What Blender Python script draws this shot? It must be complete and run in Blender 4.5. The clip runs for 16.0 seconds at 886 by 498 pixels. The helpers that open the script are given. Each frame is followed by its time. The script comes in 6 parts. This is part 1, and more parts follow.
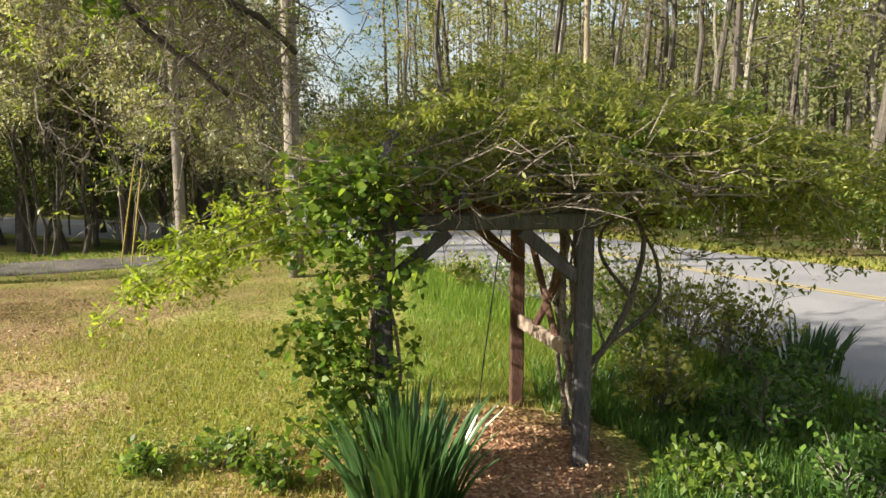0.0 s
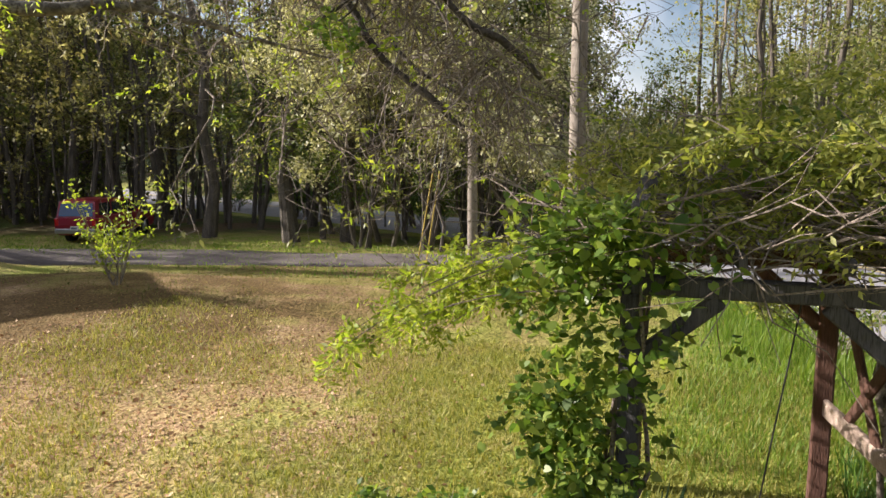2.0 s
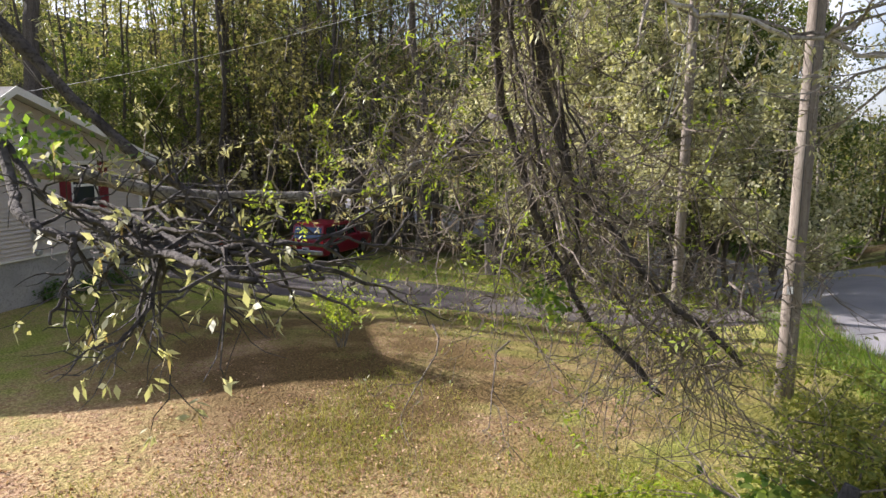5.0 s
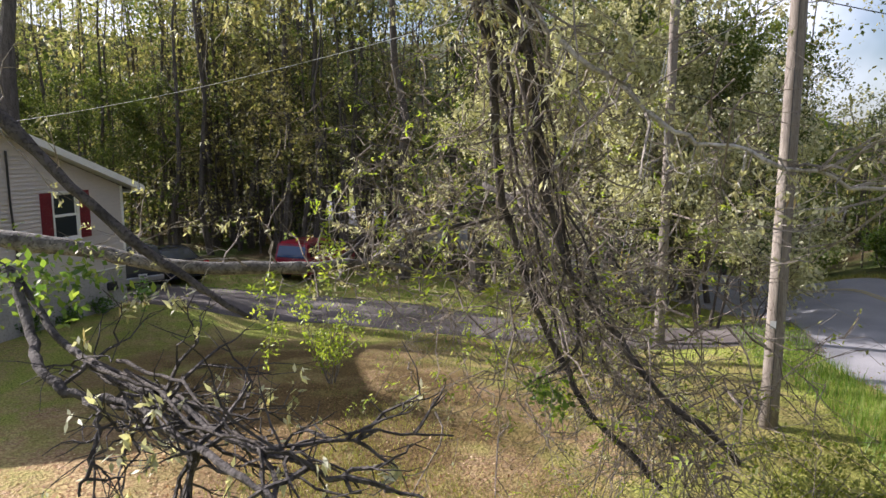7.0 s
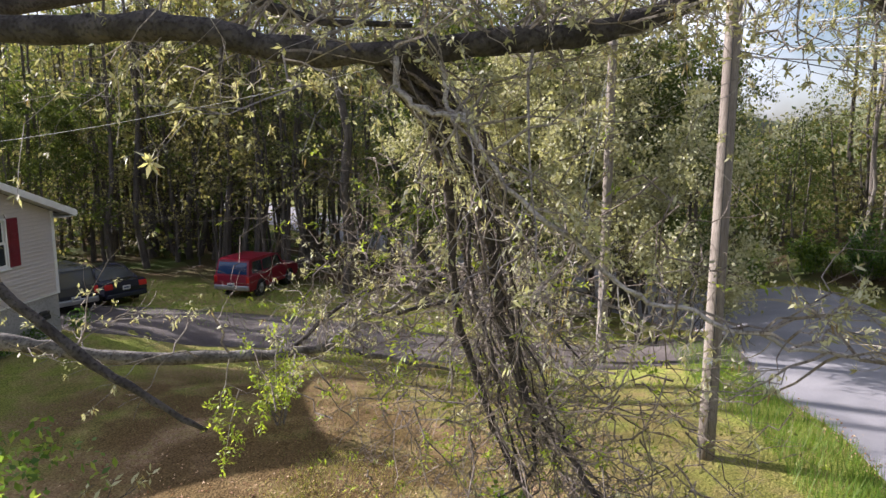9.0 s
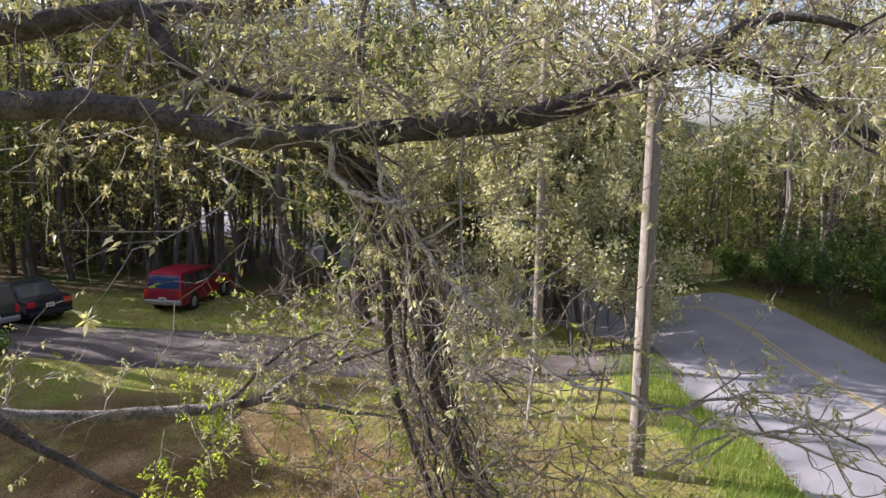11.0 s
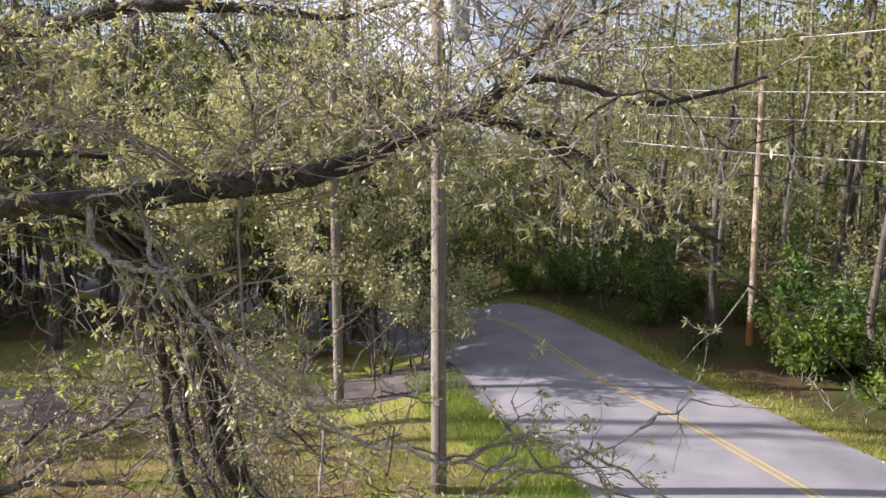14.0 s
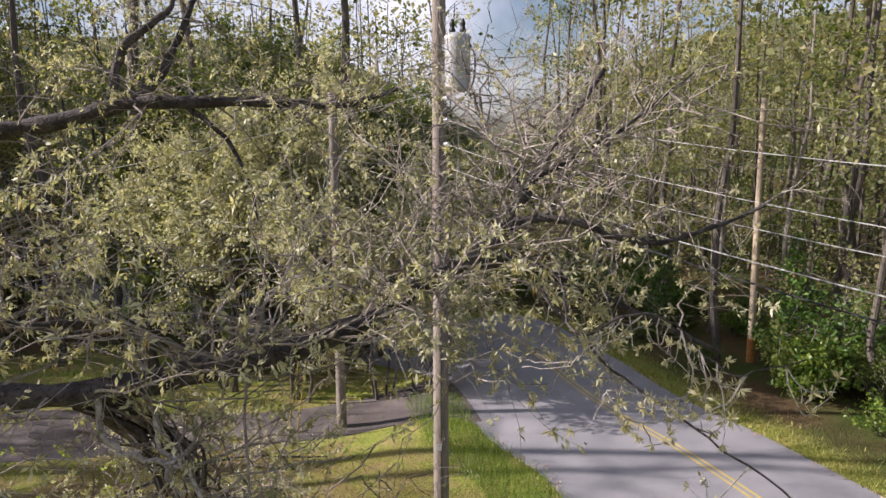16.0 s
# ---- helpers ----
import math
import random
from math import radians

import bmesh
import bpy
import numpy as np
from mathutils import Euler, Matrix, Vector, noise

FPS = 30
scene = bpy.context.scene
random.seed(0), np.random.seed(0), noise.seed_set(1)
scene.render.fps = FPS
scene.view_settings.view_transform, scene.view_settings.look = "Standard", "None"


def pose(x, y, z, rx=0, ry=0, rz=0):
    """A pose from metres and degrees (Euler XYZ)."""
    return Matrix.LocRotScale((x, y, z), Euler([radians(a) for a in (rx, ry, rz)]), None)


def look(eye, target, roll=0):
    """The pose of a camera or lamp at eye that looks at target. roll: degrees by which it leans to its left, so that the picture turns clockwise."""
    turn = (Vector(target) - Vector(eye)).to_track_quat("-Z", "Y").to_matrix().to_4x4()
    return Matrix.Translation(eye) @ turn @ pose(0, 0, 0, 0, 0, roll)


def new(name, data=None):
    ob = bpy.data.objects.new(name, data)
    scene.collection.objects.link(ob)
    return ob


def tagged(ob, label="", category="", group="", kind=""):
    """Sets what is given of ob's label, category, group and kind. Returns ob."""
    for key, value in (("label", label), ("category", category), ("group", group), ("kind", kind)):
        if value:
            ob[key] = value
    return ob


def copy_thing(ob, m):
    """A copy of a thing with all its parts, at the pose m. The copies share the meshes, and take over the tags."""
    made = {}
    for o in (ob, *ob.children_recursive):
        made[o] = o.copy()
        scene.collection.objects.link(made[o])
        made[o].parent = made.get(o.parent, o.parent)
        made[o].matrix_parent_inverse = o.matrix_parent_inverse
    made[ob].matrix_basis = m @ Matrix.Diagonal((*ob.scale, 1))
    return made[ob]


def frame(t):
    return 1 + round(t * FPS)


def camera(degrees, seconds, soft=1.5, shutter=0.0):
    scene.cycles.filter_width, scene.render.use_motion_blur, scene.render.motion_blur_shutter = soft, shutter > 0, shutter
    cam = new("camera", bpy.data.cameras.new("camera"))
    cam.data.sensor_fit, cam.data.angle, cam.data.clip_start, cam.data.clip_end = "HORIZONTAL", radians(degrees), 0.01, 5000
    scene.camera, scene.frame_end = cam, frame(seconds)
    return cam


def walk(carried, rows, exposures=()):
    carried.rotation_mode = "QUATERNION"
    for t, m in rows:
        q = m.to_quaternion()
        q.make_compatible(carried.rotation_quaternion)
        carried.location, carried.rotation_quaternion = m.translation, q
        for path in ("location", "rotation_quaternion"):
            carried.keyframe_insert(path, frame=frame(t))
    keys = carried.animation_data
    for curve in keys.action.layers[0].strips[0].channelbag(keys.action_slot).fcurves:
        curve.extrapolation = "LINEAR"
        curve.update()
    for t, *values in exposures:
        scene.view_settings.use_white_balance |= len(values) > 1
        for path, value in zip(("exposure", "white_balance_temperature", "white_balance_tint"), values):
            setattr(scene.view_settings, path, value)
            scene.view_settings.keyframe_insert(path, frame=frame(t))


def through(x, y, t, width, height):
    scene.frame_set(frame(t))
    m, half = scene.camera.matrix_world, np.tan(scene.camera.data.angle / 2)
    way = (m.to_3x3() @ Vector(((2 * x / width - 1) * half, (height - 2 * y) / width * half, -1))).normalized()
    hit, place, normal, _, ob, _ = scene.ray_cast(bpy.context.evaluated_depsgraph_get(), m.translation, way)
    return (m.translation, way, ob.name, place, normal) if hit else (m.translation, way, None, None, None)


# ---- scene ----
cam = camera(64.58, 16.0, soft=1.5)
PATH = [
    (0.0, 0.001, 0.000, 2.366, 0.00, -7.44, -0.25),
    (0.5, 0.045, 0.574, 2.567, 2.72, -7.84, -0.28),
    (1.0, 0.038, 0.747, 2.609, 7.72, -7.91, -0.28),
    (1.5, 0.105, 0.859, 2.624, 15.29, -7.86, -0.20),
    (2.0, 0.224, 0.933, 2.665, 24.51, -7.90, -0.19),
    (2.5, 0.268, 0.941, 2.807, 32.31, -8.05, -0.14),
    (3.0, 0.249, 0.883, 2.885, 37.69, -8.10, -0.04),
    (3.5, 0.242, 0.833, 2.961, 40.85, -8.14, 0.11),
    (4.0, 0.263, 0.810, 3.546, 41.16, -8.58, 0.13),
    (4.5, 0.310, 0.813, 4.037, 41.25, -8.85, 0.25),
    (4.7, 0.326, 0.741, 4.231, 41.05, -8.69, 0.50),
    (6.8, 0.214, 0.578, 5.091, 39.73, -8.47, 0.16),
    (7.0, 0.193, 0.577, 5.165, 39.27, -8.51, 0.08),
    (7.5, 0.143, 0.583, 5.335, 38.07, -8.64, 0.05),
    (8.0, 0.091, 0.560, 5.517, 35.62, -8.76, 0.08),
    (8.5, 0.062, 0.569, 5.845, 34.62, -9.07, 0.13),
    (8.7, 0.054, 0.566, 5.974, 34.56, -9.18, 0.08),
    (10.8, 0.103, 0.517, 6.702, 30.35, -9.38, 0.31),
    (11.0, 0.096, 0.528, 6.711, 29.30, -9.36, 0.35),
    (11.5, 0.084, 0.553, 6.719, 26.25, -9.29, 0.40),
    (12.0, 0.113, 0.579, 6.723, 22.50, -9.08, 0.28),
    (12.5, 0.133, 0.594, 6.734, 18.52, -8.61, 0.16),
    (13.0, 0.148, 0.613, 6.802, 15.44, -8.16, 0.17),
    (13.5, 0.158, 0.624, 6.951, 13.28, -8.08, 0.10),
    (14.0, 0.163, 0.622, 6.999, 12.82, -8.06, 0.02),
    (14.5, 0.164, 0.609, 7.203, 12.85, -8.14, -0.04),
    (15.0, 0.178, 0.595, 7.526, 12.92, -8.34, -0.23),
    (15.5, 0.148, 0.613, 7.761, 12.90, -8.66, -0.18),
    (16.0, 0.116, 0.758, 8.251, 12.88, -9.36, -0.29),
]


def eye_row(t, x, y, z, yaw, pitch, roll):
    a, b = radians(yaw), radians(pitch)
    way = Vector((-math.sin(a) * math.cos(b), math.cos(a) * math.cos(b), math.sin(b)))
    return t, look((x, y, z), Vector((x, y, z)) + way, roll)


walk(cam, [eye_row(*row) for row in PATH], [(0.0, 1.48, 6700, 6), (1.5, 1.38, 6500, 13), (3.5, 1.29, 6200, 19), (4.6, 1.34, 6050, 18), (7.0, 1.35, 5900, 18), (11.0, 1.46, 5900, 22), (12.5, 1.34, 5950, 22), (14.5, 1.2, 6050, 22), (16.0, 0.95, 6100, 22)])

# ---------------------------------------------------------------- light
SUN_EL, SUN_WAY = radians(26.0), Vector((0.98, 0.2))   # the way in which the light travels over the ground
world = bpy.data.worlds.new("sky")
scene.world = world
world.use_nodes = True
wn = world.node_tree
sky = wn.nodes.new("ShaderNodeTexSky")
sky.sky_type, sky.sun_disc = "NISHITA", False
sky.sun_elevation, sky.sun_rotation = SUN_EL, math.atan2(-SUN_WAY.x, -SUN_WAY.y)
sky.dust_density, sky.air_density = 1.6, 1.0
# thin white cloud over the blue
wtc = wn.nodes.new("ShaderNodeTexCoord")
wno = wn.nodes.new("ShaderNodeTexNoise")
wno.inputs["Scale"].default_value, wno.inputs["Detail"].default_value = 3.2, 5
wramp = wn.nodes.new("ShaderNodeValToRGB")
wramp.color_ramp.elements[0].position, wramp.color_ramp.elements[1].position = 0.42, 0.66
wmix = wn.nodes.new("ShaderNodeMix")
wmix.data_type = "RGBA"
wmix.inputs[7].default_value = (9.5, 9.7, 10.0, 1)
wn.links.new(wtc.outputs["Generated"], wno.inputs["Vector"])
wn.links.new(wno.outputs["Fac"], wramp.inputs[0])
wn.links.new(wramp.outputs[0], wmix.inputs[0])
wn.links.new(sky.outputs[0], wmix.inputs[6])
wn.links.new(wmix.outputs[2], wn.nodes["Background"].inputs[0])
wn.nodes["Background"].inputs[1].default_value = 0.055
sun_data = bpy.data.lights.new("sun", "SUN")
sun_data.energy, sun_data.angle, sun_data.color = 5.0, radians(0.53), (1.0, 0.92, 0.79)
sun = new("sun", sun_data)
sun.matrix_world = look((0, 0, 30), (SUN_WAY.x * math.cos(SUN_EL), SUN_WAY.y * math.cos(SUN_EL), 30 - math.sin(SUN_EL)))


# ---------------------------------------------------------------- materials
def material(name, a, b, scale=4.0, rough=0.8, metal=0.0, bump=0.3, fine=60.0, c=None, space="Object", stretch=(1, 1, 1), spec=0.3):
    """A surface of two tones on a broad scale, with a finer grain over them and its relief."""
    m = bpy.data.materials.new(name)
    m.use_nodes = True
    nt = m.node_tree
    n, link = nt.nodes, nt.links.new
    bsdf = n["Principled BSDF"]
    bsdf.inputs["Roughness"].default_value, bsdf.inputs["Metallic"].default_value = rough, metal
    bsdf.inputs["Specular IOR Level"].default_value = spec
    tc, mp = n.new("ShaderNodeTexCoord"), n.new("ShaderNodeMapping")
    mp.inputs["Scale"].default_value = stretch
    link(tc.outputs[space], mp.inputs[0])
    big, small = n.new("ShaderNodeTexNoise"), n.new("ShaderNodeTexNoise")
    big.inputs["Scale"].default_value, big.inputs["Detail"].default_value = scale, 4
    small.inputs["Scale"].default_value, small.inputs["Detail"].default_value = fine, 6
    link(mp.outputs[0], big.inputs["Vector"])
    link(mp.outputs[0], small.inputs["Vector"])
    mix = n.new("ShaderNodeMix")
    mix.data_type = "RGBA"
    mix.inputs[6].default_value, mix.inputs[7].default_value = (*a, 1), (*b, 1)
    ramp = n.new("ShaderNodeValToRGB")
    ramp.color_ramp.elements[0].position, ramp.color_ramp.elements[1].position = 0.35, 0.65
    link(big.outputs["Fac"], ramp.inputs[0])
    link(ramp.outputs[0], mix.inputs[0])
    mix2 = n.new("ShaderNodeMix")
    mix2.data_type, mix2.blend_type = "RGBA", "MIX"
    mix2.inputs[7].default_value = (*(c or [v * 0.55 for v in a]), 1)
    ramp2 = n.new("ShaderNodeValToRGB")
    ramp2.color_ramp.elements[0].position, ramp2.color_ramp.elements[1].position = 0.48, 0.72
    link(small.outputs["Fac"], ramp2.inputs[0])
    link(ramp2.outputs[0], mix2.inputs[0])
    link(mix.outputs[2], mix2.inputs[6])
    link(mix2.outputs[2], bsdf.inputs["Base Color"])
    if bump:
        bp = n.new("ShaderNodeBump")
        bp.inputs["Strength"].default_value, bp.inputs["Distance"].default_value = bump, 0.02
        link(small.outputs["Fac"], bp.inputs["Height"])
        link(bp.outputs[0], bsdf.inputs["Normal"])
    return m


def leaf_material(name, a, b, c, through=0.45, rough=0.5):
    """Thin leaves that let light through; each leaf has its own tone."""
    m = bpy.data.materials.new(name)
    m.use_nodes = True
    nt = m.node_tree
    n, link = nt.nodes, nt.links.new
    bsdf, out = n["Principled BSDF"], n["Material Output"]
    geo, ramp = n.new("ShaderNodeNewGeometry"), n.new("ShaderNodeValToRGB")
    e = ramp.color_ramp.elements
    e[0].color, e[1].color = (*a, 1), (*c, 1)
    e.new(0.5).color = (*b, 1)
    link(geo.outputs["Random Per Island"], ramp.inputs[0])
    link(ramp.outputs[0], bsdf.inputs["Base Color"])
    bsdf.inputs["Roughness"].default_value = rough
    bsdf.inputs["Specular IOR Level"].default_value = 0.35
    tr, mix = n.new("ShaderNodeBsdfTranslucent"), n.new("ShaderNodeMixShader")
    bright = n.new("ShaderNodeMix")
    bright.data_type, bright.blend_type = "RGBA", "MULTIPLY"
    bright.inputs[0].default_value, bright.inputs[7].default_value = 1.0, (1.22, 1.2, 0.68, 1)
    link(ramp.outputs[0], bright.inputs[6])
    link(bright.outputs[2], tr.inputs[0])
    mix.inputs[0].default_value = through
    link(bsdf.outputs[0], mix.inputs[1])
    link(tr.outputs[0], mix.inputs[2])
    link(mix.outputs[0], out.inputs[0])
    return m


def plain(name, col, rough=0.5, metal=0.0, spec=0.5):
    m = bpy.data.materials.new(name)
    m.use_nodes = True
    b = m.node_tree.nodes["Principled BSDF"]
    b.inputs["Base Color"].default_value, b.inputs["Roughness"].default_value, b.inputs["Metallic"].default_value = (*col, 1), rough, metal
    b.inputs["Specular IOR Level"].default_value = spec
    return m


def ground_material():
    """Lawn with green and dry patches and bare brown spots, turning to leaf litter under the woods. One brown soil zone
    has shade painted in.
    """
    m = bpy.data.materials.new("lawn_and_litter")
    m.use_nodes = True
    nt = m.node_tree
    n, link = nt.nodes, nt.links.new
    bsdf = n["Principled BSDF"]
    bsdf.inputs["Roughness"].default_value, bsdf.inputs["Specular IOR Level"].default_value = 0.95, 0.1
    geo = n.new("ShaderNodeNewGeometry")

    def tex(scale, lo, hi, detail=5):
        t, r = n.new("ShaderNodeTexNoise"), n.new("ShaderNodeMapRange")
        t.inputs["Scale"].default_value, t.inputs["Detail"].default_value = scale, detail
        r.inputs[1].default_value, r.inputs[2].default_value = lo, hi
        link(geo.outputs["Position"], t.inputs["Vector"])
        link(t.outputs["Fac"], r.inputs[0])
        return r.outputs[0], t.outputs["Fac"]

    def mix(fac, a, b):
        x = n.new("ShaderNodeMix")
        x.data_type = "RGBA"
        link(fac, x.inputs[0])
        for k, v in ((6, a), (7, b)):
            if isinstance(v, tuple):
                x.inputs[k].default_value = (*v, 1)
            else:
                link(v, x.inputs[k])
        return x.outputs[2]

    def mask(name):
        at = n.new("ShaderNodeAttribute")
        at.attribute_name = name
        return at.outputs["Fac"]

    broad, _ = tex(0.33, 0.4, 0.62)
    mid, _ = tex(1.3, 0.40, 0.60)
    grain, fine = tex(26.0, 0.36, 0.66, 9)
    speck, _ = tex(13.0, 0.5, 0.63, 8)
    green = mix(grain, (0.115, 0.155, 0.024), (0.36, 0.37, 0.085))
    dry = mix(grain, (0.28, 0.185, 0.09), (0.60, 0.455, 0.24))
    add = n.new("ShaderNodeMath")
    add.operation, add.use_clamp = "MULTIPLY_ADD", True
    link(mask("dry"), add.inputs[0])
    add.inputs[1].default_value = 1.15
    dif = n.new("ShaderNodeMath")
    dif.operation = "MULTIPLY_ADD"
    link(mid, dif.inputs[0])
    dif.inputs[1].default_value, dif.inputs[2].default_value = 0.55, -0.3
    link(dif.outputs[0], add.inputs[2])
    lawn = mix(add.outputs[0], green, dry)
    bare = n.new("ShaderNodeMath")
    bare.operation = "MULTIPLY"
    link(speck, bare.inputs[0])
    link(add.outputs[0], bare.inputs[1])
    vor, vr = n.new("ShaderNodeTexVoronoi"), n.new("ShaderNodeValToRGB")
    vor.inputs["Scale"].default_value = 44
    link(geo.outputs["Position"], vor.inputs["Vector"])
    sep = n.new("ShaderNodeSeparateColor")
    link(vor.outputs["Color"], sep.inputs[0])
    link(sep.outputs[0], vr.inputs[0])
    e = vr.color_ramp.elements
    e[0].color, e[1].color = (0.10, 0.055, 0.03, 1), (0.50, 0.37, 0.25, 1)
    e.new(0.5).color = (0.31, 0.19, 0.11, 1)
    spots, _ = tex(0.55, 0.47, 0.56, 8)
    amount = n.new("ShaderNodeMath")
    amount.operation, amount.use_clamp = "MULTIPLY", True
    link(spots, amount.inputs[0])
    bits = n.new("ShaderNodeMath")
    bits.operation, bits.use_clamp = "MULTIPLY_ADD", True
    link(mask("dry"), bits.inputs[0])
    bits.inputs[1].default_value, bits.inputs[2].default_value = 3.4, 0.10
    link(bits.outputs[0], amount.inputs[1])
    thin = n.new("ShaderNodeMath")
    thin.operation = "MULTIPLY"
    link(amount.outputs[0], thin.inputs[0])
    patchy, _ = tex(9.0, 0.36, 0.56, 6)
    link(patchy, thin.inputs[1])
    lawn = mix(bare.outputs[0], lawn, (0.22, 0.115, 0.06))
    lawn = mix(thin.outputs[0], lawn, vr.outputs[0])
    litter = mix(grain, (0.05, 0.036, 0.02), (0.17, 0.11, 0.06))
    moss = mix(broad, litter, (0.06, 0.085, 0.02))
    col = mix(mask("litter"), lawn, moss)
    mulch = mix(grain, (0.18, 0.09, 0.055), (0.48, 0.28, 0.17))
    col = mix(mask("mulch"), col, mulch)
    # brown soil, its colour darkened to deepen the shade beside the house
    shaded_soil = mix(grain, (0.06, 0.037, 0.015), (0.18, 0.12, 0.05))
    sm = n.new("ShaderNodeMath")
    sm.operation, sm.use_clamp = "MULTIPLY", True
    link(mask("shaded_soil"), sm.inputs[0])
    where, _ = tex(0.9, 0.22, 0.52, 6)
    link(where, sm.inputs[1])
    col = mix(sm.outputs[0], col, shaded_soil)
    link(col, bsdf.inputs["Base Color"])
    bp = n.new("ShaderNodeBump")
    bp.inputs["Strength"].default_value, bp.inputs["Distance"].default_value = 0.7, 0.07
    _, tuft = tex(8.0, 0.3, 0.7, 3)
    both = n.new("ShaderNodeMath")
    both.operation = "MULTIPLY_ADD"
    link(tuft, both.inputs[0])
    both.inputs[1].default_value = 1.1
    link(fine, both.inputs[2])
    link(both.outputs[0], bp.inputs["Height"])
    link(bp.outputs[0], bsdf.inputs["Normal"])
    return m


M_GROUND = ground_material()
M_ASPHALT = material("asphalt", (0.225, 0.22, 0.238), (0.295, 0.285, 0.30), 0.7, 0.8, 0, 0.4, 90, (0.17, 0.165, 0.175), spec=0.35)
M_GRAVEL = material("gravel", (0.095, 0.079, 0.077), (0.15, 0.13, 0.125), 1.2, 0.95, 0, 0.8, 45, (0.075, 0.062, 0.06))
M_YELLOW = material("road_paint_yellow", (0.56, 0.42, 0.10), (0.46, 0.35, 0.11), 3, 0.7, 0, 0.2, 70, (0.28, 0.24, 0.15))
M_POLE = material("weathered_pole_wood", (0.29, 0.255, 0.22), (0.20, 0.17, 0.145), 3, 0.85, 0, 0.7, 30, (0.10, 0.08, 0.066), stretch=(4, 4, 0.25))
M_POLE_PALE = material("pale_pole_wood", (0.44, 0.37, 0.27), (0.34, 0.27, 0.19), 3, 0.85, 0, 0.6, 30, (0.2, 0.15, 0.1), stretch=(4, 4, 0.25))
M_POLE_ORANGE = material("fresh_orange_wood", (0.55, 0.24, 0.07), (0.42, 0.18, 0.06), 3, 0.8, 0, 0.5, 30, (0.25, 0.1, 0.04), stretch=(4, 4, 0.3))
M_BARK = material("dark_grey_bark", (0.085, 0.073, 0.062), (0.15, 0.13, 0.11), 2.5, 0.95, 0, 1.0, 22, (0.025, 0.021, 0.019), stretch=(3, 3, 0.6))
M_BARK_PALE = material("pale_grey_bark", (0.30, 0.27, 0.23), (0.20, 0.175, 0.15), 2.0, 0.9, 0, 0.8, 22, (0.08, 0.065, 0.05), stretch=(3, 3, 0.8))
M_BARK_OAK = material("limb_bark", (0.042, 0.036, 0.034), (0.105, 0.092, 0.086), 6.0, 0.95, 0, 1.3, 34, (0.02, 0.017, 0.016))
M_LICHEN = material("lichened_bark", (0.060, 0.053, 0.048), (0.23, 0.215, 0.195), 7.0, 0.95, 0, 0.9, 35, (0.04, 0.033, 0.03))
M_PALE_TWIG = material("bleached_twig_bark", (0.30, 0.27, 0.245), (0.52, 0.48, 0.44), 8, 0.9, 0, 0.4, 50, (0.14, 0.115, 0.10))
M_VINE_DARK = material("dark_vine_bark", (0.050, 0.042, 0.038), (0.105, 0.088, 0.078), 9, 0.95, 0, 0.9, 45, (0.025, 0.02, 0.018))
M_VINE = material("dead_vine_bark", (0.15, 0.12, 0.102), (0.28, 0.235, 0.20), 6, 0.9, 0, 0.7, 50, (0.045, 0.034, 0.03))
M_TWIG = material("twig_bark", (0.17, 0.145, 0.125), (0.36, 0.32, 0.28), 6, 0.9, 0, 0.3, 50, (0.07, 0.055, 0.048))
M_ARBOR = material("weathered_grey_timber", (0.068, 0.064, 0.074), (0.112, 0.105, 0.115), 2.5, 0.85, 0, 0.7, 28, (0.035, 0.031, 0.034), stretch=(5, 5, 0.5))
M_ARBOR_RED = material("red_brown_timber", (0.095, 0.046, 0.034), (0.15, 0.08, 0.06), 2.5, 0.85, 0, 0.7, 28, (0.08, 0.045, 0.035), stretch=(5, 5, 0.5))
M_ARBOR_PALE = material("pale_timber", (0.50, 0.40, 0.34), (0.38, 0.29, 0.24), 2.5, 0.85, 0, 0.7, 28, (0.22, 0.14, 0.11), stretch=(1, 5, 5))
M_SIDING = material("beige_vinyl_siding", (0.56, 0.505, 0.465), (0.51, 0.46, 0.425), 0.8, 0.55, 0, 0.08, 25, (0.46, 0.415, 0.385))
M_TRIM = material("white_trim_paint", (0.78, 0.77, 0.74), (0.70, 0.69, 0.66), 2, 0.5, 0, 0.05, 30, (0.62, 0.61, 0.58))
M_SOFFIT = material("soffit_white", (0.62, 0.61, 0.6), (0.55, 0.54, 0.53), 2, 0.6, 0, 0.05, 30, (0.48, 0.47, 0.46))
M_SHINGLE = material("grey_shingles", (0.16, 0.155, 0.15), (0.22, 0.21, 0.205), 2, 0.9, 0, 0.5, 30, (0.09, 0.085, 0.08))
M_FOUND = material("grey_parged_foundation", (0.40, 0.38, 0.37), (0.31, 0.30, 0.29), 1.3, 0.9, 0, 0.3, 20, (0.25, 0.24, 0.23))
M_MAROON = material("maroon_shutter_paint", (0.20, 0.025, 0.035), (0.15, 0.02, 0.03), 3, 0.5, 0, 0.1, 40, (0.10, 0.015, 0.02))
M_GLASS = plain("window_glass", (0.03, 0.035, 0.04), 0.06, 0, 0.7)
M_GLASS_BLUE = plain("rear_window_glass", (0.02, 0.05, 0.13), 0.05, 0, 0.8)
M_RED = plain("red_car_paint", (0.22, 0.008, 0.026), 0.28, 0, 0.6)
M_NAVY = plain("dark_navy_car_paint", (0.012, 0.014, 0.028), 0.22, 0, 0.6)
M_CHARCOAL = plain("charcoal_car_paint", (0.03, 0.034, 0.042), 0.25, 0, 0.6)
M_TYRE = material("tyre_rubber", (0.018, 0.018, 0.018), (0.03, 0.03, 0.03), 6, 0.85, 0, 0.2, 60)
